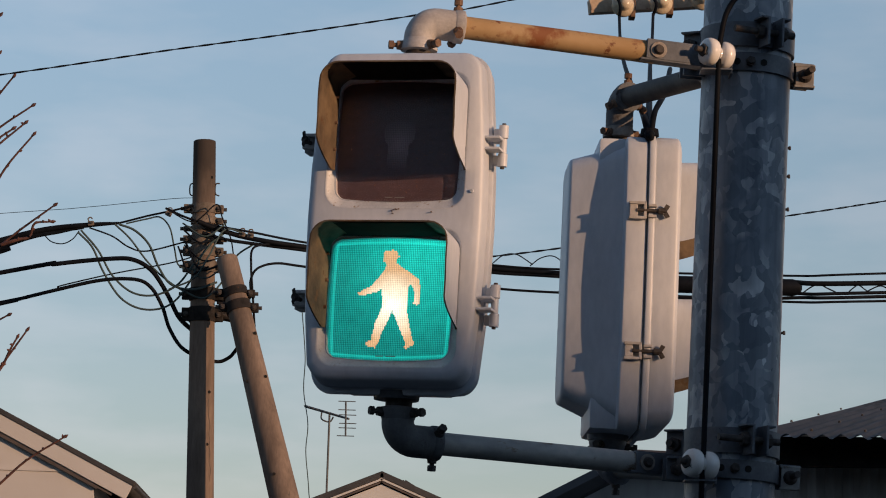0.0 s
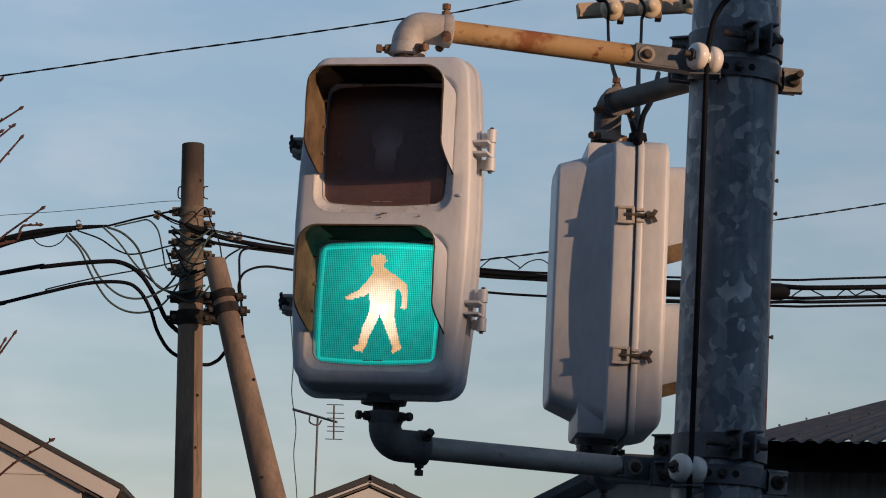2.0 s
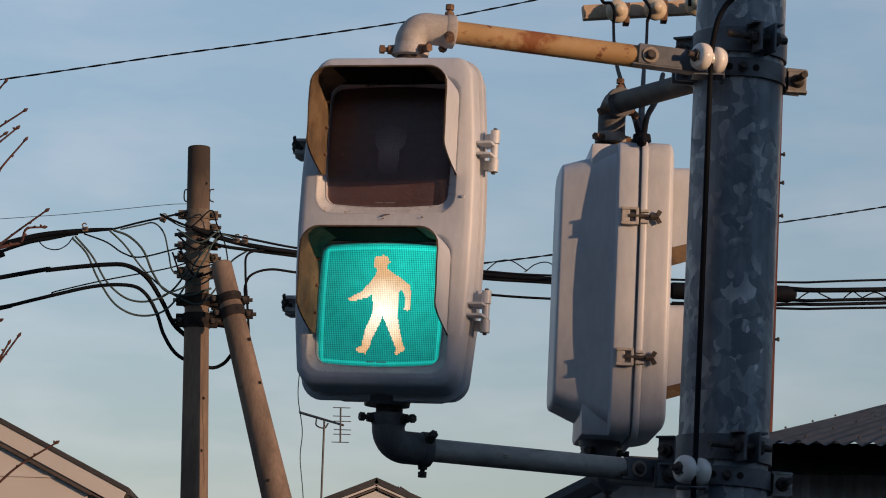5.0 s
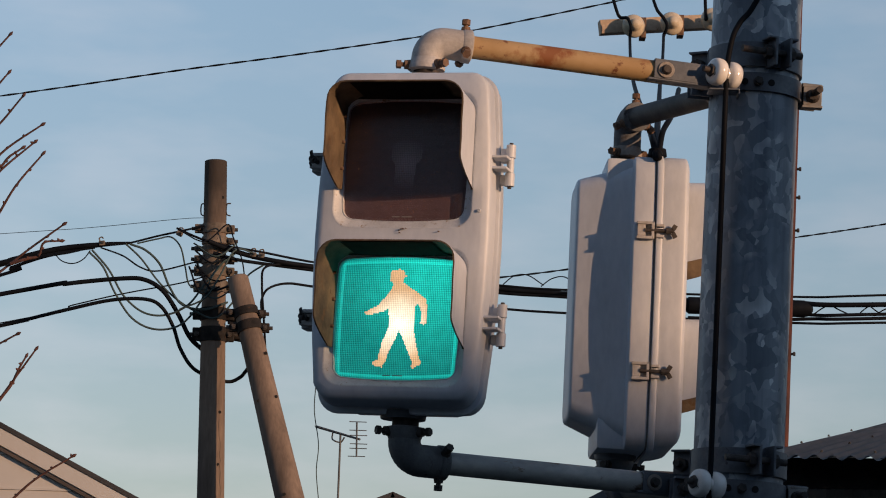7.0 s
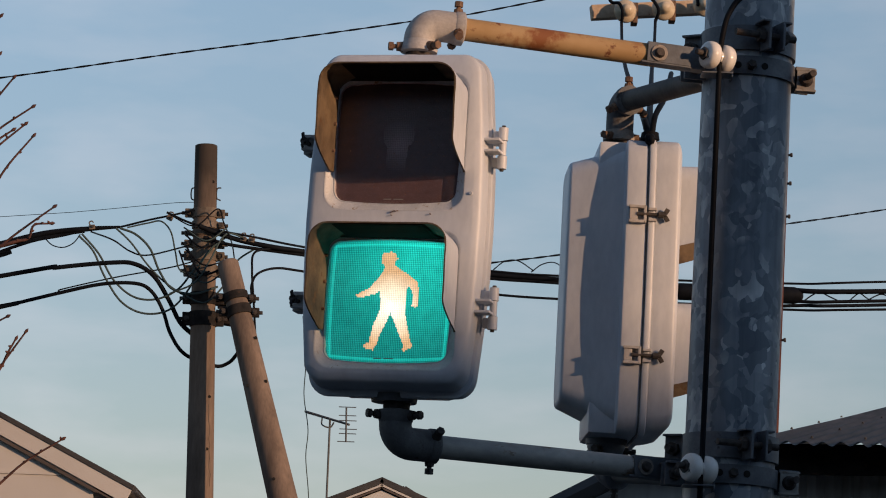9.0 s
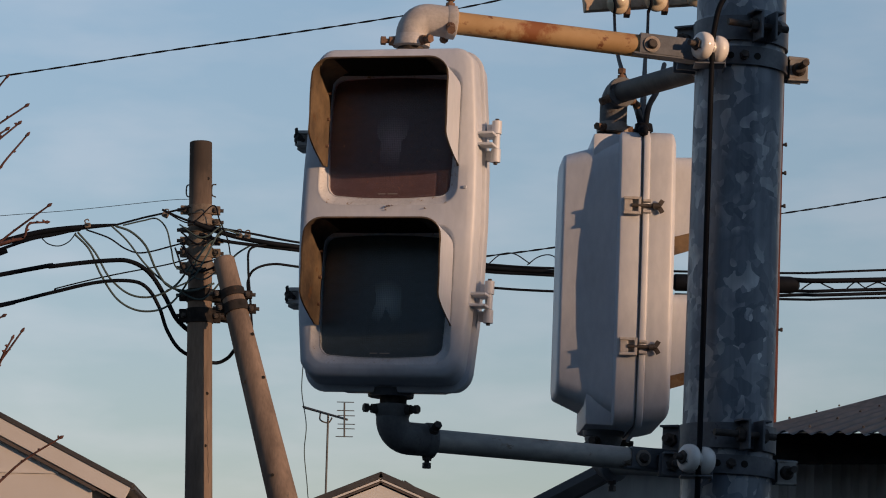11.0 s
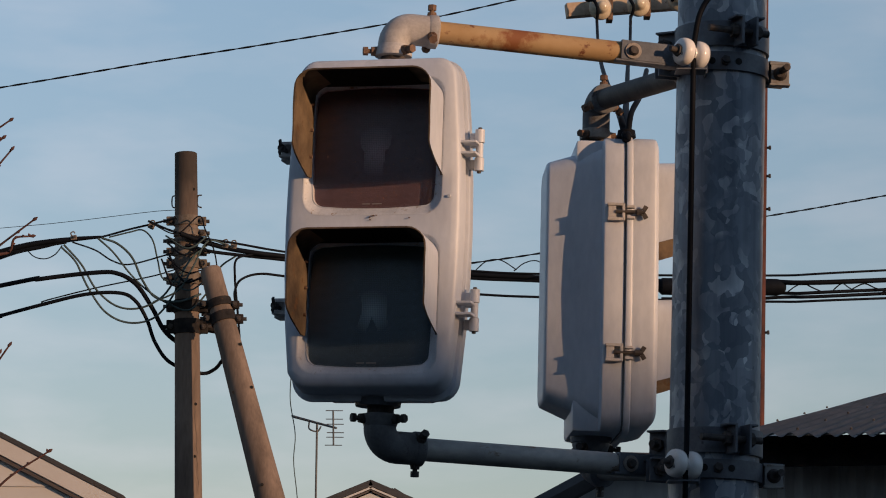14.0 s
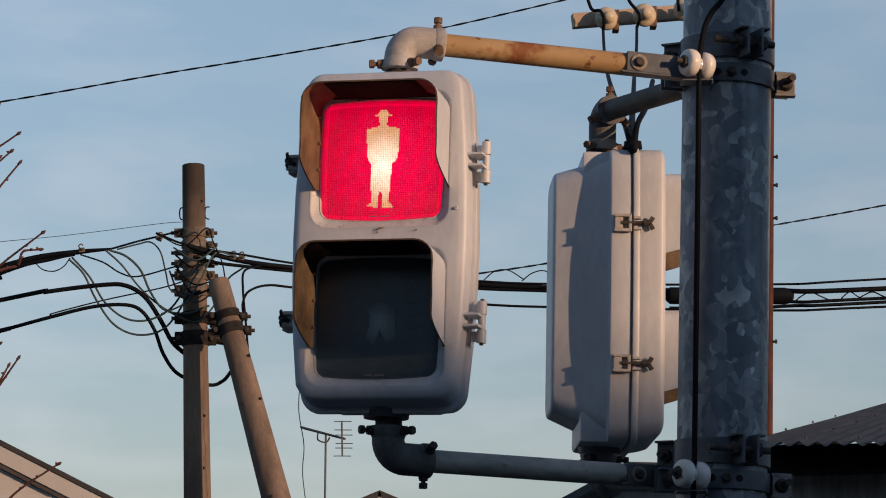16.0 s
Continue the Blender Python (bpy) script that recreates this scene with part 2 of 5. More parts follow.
def lens_glass(name, dust, tint, film, start, low, high):
    """Tinted dusty cover: mostly clear, a little gloss, specks of dirt."""
    m = bpy.data.materials.new(name)
    m.use_nodes = True
    nt = m.node_tree
    nt.nodes.clear()
    out = nt.nodes.new("ShaderNodeOutputMaterial")
    clear, gloss, dirt = nt.nodes.new("ShaderNodeBsdfTransparent"), nt.nodes.new("ShaderNodeBsdfGlossy"), nt.nodes.new("ShaderNodeBsdfDiffuse")
    clear.inputs[0].default_value = (*tint, 1)
    gloss.inputs["Roughness"].default_value, gloss.inputs["Color"].default_value = 0.42, (0.9, 0.9, 0.9, 1)
    v = coords(nt)
    nt.links.new(ramp(nt, noisy(nt, v, 60), [(0.35, low), (0.7, high)]), dirt.inputs[0])
    a, c = nt.nodes.new("ShaderNodeMixShader"), nt.nodes.new("ShaderNodeMixShader")
    a.inputs[0].default_value = 0.065
    nt.links.new(clear.outputs[0], a.inputs[1])
    nt.links.new(gloss.outputs[0], a.inputs[2])
    speck = ramp(nt, noisy(nt, v, 380, 2), [(start, (film, film, film)), (start + 0.08, (dust, dust, dust))])
    patch = ramp(nt, noisy(nt, v, 9, 4), [(0.36, (0.35, 0.35, 0.35)), (0.54, (1, 1, 1))])
    nt.links.new(mixed(nt, 1.0, speck, patch, "MULTIPLY"), c.inputs[0])
    nt.links.new(a.outputs[0], c.inputs[1])
    nt.links.new(dirt.outputs[0], c.inputs[2])
    nt.links.new(c.outputs[0], out.inputs[0])
    return m


LENS_RED = lens_glass("dusty_red_cover", 0.5, (0.84, 0.72, 0.72), 0.03, 0.60, (0.24, 0.065, 0.04), (0.75, 0.36, 0.20))
LENS_GREEN = lens_glass("dusty_green_cover", 0.2, (0.84, 0.88, 0.90), 0.012, 0.66, (0.12, 0.16, 0.18), (0.30, 0.32, 0.32))


def uv_of(nt):
    """The screen's own coordinates: its plane runs from -1 to 1."""
    return nt.nodes.new("ShaderNodeTexCoord").outputs["UV"]


def sums(nt, kind, a, b):
    n = nt.nodes.new("ShaderNodeMath")
    n.operation = kind
    for sock, val in ((n.inputs[0], a), (n.inputs[1], b)):
        if hasattr(val, "links"):
            nt.links.new(val, sock)
        else:
            sock.default_value = val
    return n.outputs[0]


def spread_from(nt, uv, centre, reach):
    """0 at a centre, 1 at reach."""
    d = nt.nodes.new("ShaderNodeVectorMath")
    d.operation = "DISTANCE"
    d.inputs[1].default_value = centre
    nt.links.new(uv, d.inputs[0])
    fall = nt.nodes.new("ShaderNodeMapRange")
    fall.inputs["From Max"].default_value = reach
    nt.links.new(d.outputs["Value"], fall.inputs["Value"])
    return fall.outputs[0]


def ribs(nt, uv, axis, scale, stops):
    w = nt.nodes.new("ShaderNodeTexWave")
    w.bands_direction = axis
    w.inputs["Scale"].default_value, w.inputs["Distortion"].default_value, w.inputs["Detail Scale"].default_value = scale, 0.35, 1.5
    nt.links.new(uv, w.inputs["Vector"])
    return ramp(nt, w.outputs["Fac"], stops)


def lit(name, core, edge, power, reach, centre=(0, 0, 0), ridges=0.0, rim=0.0):
    """A glowing moulded screen, brightest round its bulb, with fine ribs, and an edge highlight painted into the
    emission.
    """
    m = bpy.data.materials.new(name)
    m.use_nodes = True
    nt = m.node_tree
    nt.nodes.clear()
    out, em = nt.nodes.new("ShaderNodeOutputMaterial"), nt.nodes.new("ShaderNodeEmission")
    uv = uv_of(nt)
    col = ramp(nt, spread_from(nt, uv, centre, reach), [(0.0, core), (1.0, edge)])
    low = 1 - ridges
    col = mixed(nt, 1.0, col, ribs(nt, uv, "X", 10.5, [(0.1, (low, low, low)), (0.75, (1, 1, 1))]), "MULTIPLY")
    low = 1 - 0.75 * ridges
    col = mixed(nt, 1.0, col, ribs(nt, uv, "Y", 10.5, [(0.1, (low, low, low)), (0.6, (1, 1, 1))]), "MULTIPLY")
    uneven = ramp(nt, noisy(nt, uv, 5, 5), [(0.3, (0.82, 0.82, 0.82)), (0.7, (1.1, 1.1, 1.1))])
    col = mixed(nt, 1.0, col, uneven, "MULTIPLY")
    if rim:
        part_xy = nt.nodes.new("ShaderNodeSeparateXYZ")
        nt.links.new(uv, part_xy.inputs[0])
        x, y = part_xy.outputs["X"], part_xy.outputs["Y"]
        ax = sums(nt, "MULTIPLY", sums(nt, "MULTIPLY", y, y), 0.035)
        ax = sums(nt, "ADD", sums(nt, "ABSOLUTE", x, 0.0), ax)
        ay = sums(nt, "MULTIPLY", sums(nt, "MULTIPLY", x, x), 0.05)
        ay = sums(nt, "ADD", sums(nt, "MULTIPLY", sums(nt, "ABSOLUTE", sums(nt, "ADD", y, 0.014), 0.0), 1.04), ay)
        edge_at = sums(nt, "MAXIMUM", ax, ay)
        glow = ramp(nt, edge_at, [(0.925, (0, 0, 0)), (0.94, (-0.12, -0.12, -0.12)), (0.955, (rim, rim, rim)), (0.985, (rim * 0.5, rim * 0.5, rim * 0.5)), (1.0, (0.0, 0.0, 0.0))])
        col = mixed(nt, glow, col, core, "ADD")
    nt.links.new(col, em.inputs[0])
    em.inputs[1].default_value = power
    nt.links.new(em.outputs[0], out.inputs[0])
    return m


def painted_glow_figure(name, pale, dark, centre, reach):
    """The figure of an unlit screen: a reflector's glow painted as a pale centre in its colour."""
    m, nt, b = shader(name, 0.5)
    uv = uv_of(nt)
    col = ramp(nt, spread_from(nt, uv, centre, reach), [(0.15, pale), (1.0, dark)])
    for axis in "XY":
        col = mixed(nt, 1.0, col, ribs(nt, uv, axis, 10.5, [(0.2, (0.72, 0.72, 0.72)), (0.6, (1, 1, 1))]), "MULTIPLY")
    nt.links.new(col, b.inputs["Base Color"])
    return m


GREEN_LIT = lit("green_screen_lit", (0.0, 0.98, 0.74), (0.0, 0.37, 0.305), 1.0, 1.55, (0.45, 0.75, 0), 0.52, 0.30)
RED_LIT = lit("red_screen_lit", (1.55, 0.0, 0.11), (0.95, 0.002, 0.055), 1.0, 1.1, (0.1, -0.1, 0), 0.36, 0.2)
MAN_LIT = lit("warm_figure_lit", (2.1, 1.9, 1.4), (1.05, 0.62, 0.29), 1.0, 0.60, (0.02, -0.12, 0), 0.30)
GREEN_OFF = two_tone("green_screen_dark", (0.036, 0.056, 0.070), (0.056, 0.080, 0.095), 9, rough=0.5)
RED_OFF = two_tone("red_screen_dark", (0.085, 0.058, 0.066), (0.125, 0.088, 0.095), 9, rough=0.5)
MAN_OFF = painted_glow_figure("pale_figure_dark", (0.46, 0.54, 0.56), (0.058, 0.086, 0.105), (0.02, -0.10, 0), 0.36)
RED_MAN_OFF = painted_glow_figure("pale_red_figure_dark", (0.50, 0.50, 0.54), (0.15, 0.105, 0.115), (0.0, -0.05, 0), 0.42)


# ---- mesh tools ----
def part(name, bm, material, parent, label="", smooth=None):
    """Links a bmesh as one mesh object under a thing or a part."""
    me = bpy.data.meshes.new(name)
    bmesh.ops.recalc_face_normals(bm, faces=bm.faces)
    bm.to_mesh(me)
    bm.free()
    for mat in material if isinstance(material, (list, tuple)) else [material]:
        me.materials.append(mat)
    if smooth is not None:
        me.shade_smooth()
        me.set_sharp_from_angle(angle=radians(smooth))
    ob = new(name, me)
    if parent:
        ob.parent = parent
    return tagged(ob, label)


def empty(name, m, label, category, group="", kind=""):
    ob = new(name)
    ob.matrix_world = m
    return tagged(ob, label, category, group, kind)


def add_box(bm, centre, size, turn=None, bevel=0.0):
    m = Matrix.Translation(centre) @ (turn or Matrix()) @ Matrix.Diagonal((*size, 1))
    made = bmesh.ops.create_cube(bm, size=1, matrix=m)
    if bevel:
        edges = list({e for v in made["verts"] for e in v.link_edges})
        bmesh.ops.bevel(bm, geom=edges, offset=bevel, segments=2, affect="EDGES", profile=0.6)


def rings(bm, loops, close=True, caps=True):
    """Joins loops of points by quads."""
    vs = [[bm.verts.new(p) for p in loop] for loop in loops]
    n = len(vs[0])
    for a, b in zip(vs, vs[1:]):
        for i in range(n if close else n - 1):
            bm.faces.new((a[i], a[(i + 1) % n], b[(i + 1) % n], b[i]))
    if caps and close:
        bm.faces.new(vs[0][::-1])
        bm.faces.new(vs[-1])
    return vs


def add_tube(bm, points, radius, seg=12, caps=True):
    """Sweeps a circle along points; radius is a number or one for each point."""
    pts = [Vector(p) for p in points]
    rad = radius if isinstance(radius, (list, tuple)) else [radius] * len(pts)
    t0 = (pts[1] - pts[0]).normalized()
    side = t0.orthogonal().normalized()
    loops = []
    for i, p in enumerate(pts):
        t = (pts[min(i + 1, len(pts) - 1)] - pts[max(i - 1, 0)]).normalized()
        side = (side - t * side.dot(t)).normalized()
        up = t.cross(side)
        loops.append([p + (side * math.cos(a) + up * math.sin(a)) * rad[i] for a in (2 * math.pi * k / seg for k in range(seg))])
    rings(bm, loops, True, caps)


def add_rod(bm, a, b, r, r2=None, seg=12):
    add_tube(bm, [a, b], [r, r2 if r2 is not None else r], seg)


def bend(points, steps=8):
    """A smooth line through points."""
    p = [Vector(q) for q in points]
    p = [p[0] * 2 - p[1]] + p + [p[-1] * 2 - p[-2]]
    out = []
    for i in range(1, len(p) - 2):
        for k in range(steps):
            t = k / steps
            out.append(0.5 * ((2 * p[i]) + (p[i + 1] - p[i - 1]) * t + (2 * p[i - 1] - 5 * p[i] + 4 * p[i + 1] - p[i + 2]) * t * t
                              + (3 * p[i] - p[i - 1] - 3 * p[i + 1] + p[i + 2]) * t ** 3))
    return out + [p[-2]]


def add_bolt(bm, foot, way, r=0.009, length=0.02, shank=0.012):
    """A hexagon head on a short shank."""
    foot, way = Vector(foot), Vector(way).normalized()
    add_rod(bm, foot - way * 0.004, foot + way * shank, r * 0.55, seg=10)
    add_rod(bm, foot + way * shank, foot + way * (shank + length * 0.55), r, seg=6)


def rounded(w, h, r, n=5, bow=0.0):
    """A rounded rectangle about the origin in (x, z); bow narrows its ends."""
    out = []
    for cx, cz, a0 in ((w - r, h - r, 0), (r - w, h - r, 90), (r - w, r - h, 180), (w - r, r - h, 270)):
        for k in range(n + 1):
            a = radians(a0 + 90 * k / n)
            out.append([cx + r * math.cos(a), cz + r * math.sin(a)])
    full = []
    for i, (x, z) in enumerate(out):
        x2, z2 = out[(i + 1) % len(out)]
        steps = 6 if max(abs(z2 - z), abs(x2 - x)) > r * 1.2 else 1
        for k in range(steps):
            full.append((x + (x2 - x) * k / steps, z + (z2 - z) * k / steps))
    return [(x * (1 - bow * (z / h) ** 2), z) for x, z in full]


def pillow(w, r):
    """A rounded, slightly low square with gently bulging sides, in (x, z)."""
    return [(x * (1 - 0.035 * (z / w) ** 2), 0.962 * z * (1 - 0.055 * (x / w) ** 2) - 0.0015) for x, z in rounded(w, w, r)]


# ---- ground ----
bm = bmesh.new()
bmesh.ops.create_grid(bm, x_segments=40, y_segments=40, size=1500)
tagged(part("ground", bm, ASPHALT, None), "dark worn asphalt street surface", "ground", kind="structure")

# ---- galvanised signal pole with its bands ----
POLE_TOP, POLE_LOW = Vector((0.5571, 5.625, 3.044)), Vector((0.5352, 5.625, 2.227))
POLE_WAY = (POLE_TOP - POLE_LOW).normalized()
POLE_R = 0.0826


def pole_at(z):
    return POLE_LOW + POLE_WAY * ((z - POLE_LOW.z) / POLE_WAY.z)


POLE_M = Matrix.Translation(pole_at(0)) @ Vector((0, 0, 1)).rotation_difference(POLE_WAY).to_matrix().to_4x4()
pole = empty("signal_pole", POLE_M, "galvanised steel signal pole with flaky zinc pattern, standing on asphalt", "pole")
bm = bmesh.new()
loops = [[(r * math.cos(2 * math.pi * k / 48), r * math.sin(2 * math.pi * k / 48), z) for k in range(48)]
         for r, z in ((POLE_R, -0.05), (POLE_R, 1.5), (POLE_R, 3.0), (POLE_R * 0.99, 5.2), (POLE_R * 0.8, 5.22), (0.02, 5.25))]
rings(bm, loops)
part("shaft", bm, GALVANISED, pole, "grey galvanised tube with bright zinc flakes", smooth=40)


def band(z, height, ears):
    """A steel strap round the pole, in the pole's space, with two bolted ears."""
    bm = bmesh.new()
    for a0, a1 in ((-172, 8), (14, 182)):
        loop = []
        for k in range(25):
            a = radians(a0 + (a1 - a0) * k / 24)
            c, s = math.cos(a), math.sin(a)
            loop.append([(c * r, s * r, zz) for r, zz in ((POLE_R + 0.001, z), (POLE_R + 0.006, z), (POLE_R + 0.006, z + height), (POLE_R + 0.001, z + height))])
        rings(bm, loop)
    strap = part("strap", bm, DARK_STEEL, pole, "dark steel strap", smooth=35)
    for a in ears:
        t = Matrix.Rotation(radians(a), 4, "Z")
        for off in (-0.014, 0.014):
            bm = bmesh.new()
            add_box(bm, (0, 0, 0), (0.042, 0.005, height + 0.008), bevel=0.0015)
            add_box(bm, (0.002, math.copysign(0.008, off), height / 2 + 0.002), (0.038, 0.014, 0.004), bevel=0.001)
            bmesh.ops.transform(bm, matrix=t @ Matrix.Translation((POLE_R + 0.02, off, z + height / 2)), verts=bm.verts)
            part("ear", bm, DARK_STEEL, strap)
        bm = bmesh.new()
        add_rod(bm, t @ Vector((POLE_R + 0.022, -0.075, z + height / 2)), t @ Vector((POLE_R + 0.022, 0.045, z + height / 2)), 0.0065)
        add_rod(bm, t @ Vector((POLE_R + 0.022, -0.030, z + height / 2)), t @ Vector((POLE_R + 0.022, -0.018, z + height / 2)), 0.013, seg=6)
        add_rod(bm, t @ Vector((POLE_R + 0.022, 0.017, z + height / 2)), t @ Vector((POLE_R + 0.022, 0.028, z + height / 2)), 0.013, seg=6)
        part("clamp_bolt", bm, DARK_BOLT, strap)
    return strap


Z_UP, Z_LOW = (POLE_M.inverted() @ Vector((0.5528, 5.54, 2.898))).z, (POLE_M.inverted() @ Vector((0.5352, 5.54, 2.148))).z
low_strap = band(Z_UP - 0.016, 0.034, (12, 190))
band(Z_UP + 0.030, 0.046, (-70, 150))
low_strap_2 = band(Z_LOW - 0.018, 0.034, (12, 190))
band(Z_LOW + 0.028, 0.046, (-70, 150))
for strap, z in ((low_strap, Z_UP), (low_strap_2, Z_LOW)):
    # strap holes with a stud between them, facing the street
    for a, r in ((-106, 0.0065), (-74, 0.0065)):
        t = Matrix.Rotation(radians(a), 4, "Z")
        bm = bmesh.new()
        add_rod(bm, t @ Vector((POLE_R + 0.004, 0, z)), t @ Vector((POLE_R + 0.0068, 0, z)), r)
        part("strap_hole", bm, BLACK_PAINT, strap)
    t = Matrix.Rotation(radians(-90), 4, "Z")
    bm = bmesh.new()
    add_rod(bm, t @ Vector((POLE_R, 0, z)), t @ Vector((POLE_R + 0.022, 0, z)), 0.006)
    add_rod(bm, t @ Vector((POLE_R + 0.005, 0, z)), t @ Vector((POLE_R + 0.013, 0, z)), 0.0095, seg=6)
    part("stud", bm, DARK_BOLT, strap)
    # end plate that stands out past the pole's side
    bm = bmesh.new()
    add_box(bm, (POLE_R + 0.026, -0.012, z - 0.004), (0.034, 0.005, 0.036), bevel=0.001)
    add_box(bm, (POLE_R + 0.026, -0.004, z + 0.0155), (0.038, 0.022, 0.004), bevel=0.001)
    add_box(bm, (POLE_R + 0.026, -0.004, z - 0.0235), (0.038, 0.022, 0.004), bevel=0.001)
    plate = part("end_plate", bm, PIPE_GREY, strap, "bare steel end plate")
    bm = bmesh.new()
    add_rod(bm, (POLE_R + 0.026, -0.012, z - 0.004), (POLE_R + 0.026, -0.024, z - 0.004), 0.0145, 0.0085, seg=16)
    part("round_bolt", bm, DARK_BOLT, plate)


# ---- pedestrian signal heads ----
LENS, BAR_HALF, BOARD_Y, BARS = 0.1100, 0.1145, 0.0300, 10
Z_RED, Z_GREEN = 0.1425, -0.1405
WALKER = [(-18, 150), (5, 153), (17, 147), (23, 135), (27, 133), (27, 128), (18, 126), (16, 111), (52, 87), (80, 69), (92, 57), (97, 32), (96, -15),
          (90, -23), (77, -19), (80, 12), (72, 39), (62, 43), (58, 27), (60, -21), (58, -43), (68, -83), (78, -123), (88, -145), (62, -162),
          (56, -155), (60, -143), (45, -113), (28, -73), (12, -41), (0, -73), (-18, -113), (-26, -143), (-36, -160), (-64, -153), (-68, -146),
          (-50, -135), (-40, -83), (-20, -28), (-24, 29), (-40, 19), (-78, 7), (-97, 7), (-99, 15), (-55, 39), (-20, 87), (-12, 105), (-23, 117), (-23, 133), (-26, 141), (-24, 146)]
STANDER = [(-33, 185), (-33, 194), (-15, 196), (-13, 208), (-6, 214), (14, 214), (22, 208), (24, 196), (43, 194), (43, 185), (25, 183), (24, 166), (16, 156), (17, 143), (53, 137), (71, 129), (72, 33),
           (65, -5), (45, -19), (41, -132), (35, -162), (39, -187), (53, -199), (53, -207), (9, -207), (7, -147), (-1, -137), (-7, -152),
           (-9, -207), (-55, -203), (-53, -195), (-37, -185), (-35, -162), (-40, -127), (-42, -19), (-55, -2), (-61, 33), (-63, 128),
           (-45, 135), (-9, 143), (-8, 156), (-15, 166), (-16, 183)]


def figure_piece(shape, unit, z0, z1, lift, dark):
    """The slice of a flat figure between two heights, laid on the lit or on the dark side of its bar."""
    bm = bmesh.new()
    line = [(x / unit * 0.108 - 0.004, z / unit * 0.104 + 0.002) for x, z in shape]
    rows, cell = 8, 0.0020
    step = (z1 - z0) / rows
    for k in range(rows):
        z = z0 + (k + 0.5) * step
        hits = sorted(a + (c - a) * (z - b) / (d - b) for (a, b), (c, d) in zip(line, line[1:] + line[:1]) if (b > z) != (d > z))
        for x0, x1 in zip(hits[::2], hits[1::2]):
            x0, x1 = round(x0 / cell) * cell, round(x1 / cell) * cell
            if x1 > x0:
                bm.faces.new([bm.verts.new((x, 0, h)) for x, h in ((x0, z - step / 2), (x1, z - step / 2), (x1, z + step / 2), (x0, z + step / 2))])
    uv = bm.loops.layers.uv.new("UVMap")
    for f in bm.faces:
        for lp in f.loops:
            lp[uv].uv = (lp.vert.co.x / LENS, lp.vert.co.z / LENS)
    for v in bm.verts:
        z = v.co.z - (z0 + z1) / 2
        v.co = (v.co.x, -z, -lift) if dark else (v.co.x, -lift, z)
    return bm


def light_bars(head, zc, shape, unit, lit_mat, dark_mat, off_figure_mat):
    """The screen behind a lens: square bars with a glowing and a dark side, turned by a quarter as the lamp goes out."""
    made, h = [], 2 * BAR_HALF / BARS
    for i in range(BARS):
        z0 = -BAR_HALF + i * h
        bm = bmesh.new()
        bmesh.ops.create_cube(bm, size=1, matrix=Matrix.Diagonal((2 * BAR_HALF, h, h, 1)))
        uv = bm.loops.layers.uv.new("UVMap")
        bm.normal_update()
        for f in bm.faces:
            f.material_index = 0 if f.normal.y < -0.5 else 1
            for lp in f.loops:
                lp[uv].uv = (lp.vert.co.x / LENS, (lp.vert.co.z + z0 + h / 2) / LENS)
        bar = part("lamp_bar", bm, [lit_mat, dark_mat], head, "bar of the signal's glowing screen")
        bar.matrix_basis = pose(0, BOARD_Y, zc + z0 + h / 2)
        for mat, dark in ((MAN_LIT, False), (off_figure_mat, True)):
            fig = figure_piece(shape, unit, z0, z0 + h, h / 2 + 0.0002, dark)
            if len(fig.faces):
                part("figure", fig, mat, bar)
            else:
                fig.free()
        made.append((bar, zc + z0 + h / 2))
    return made


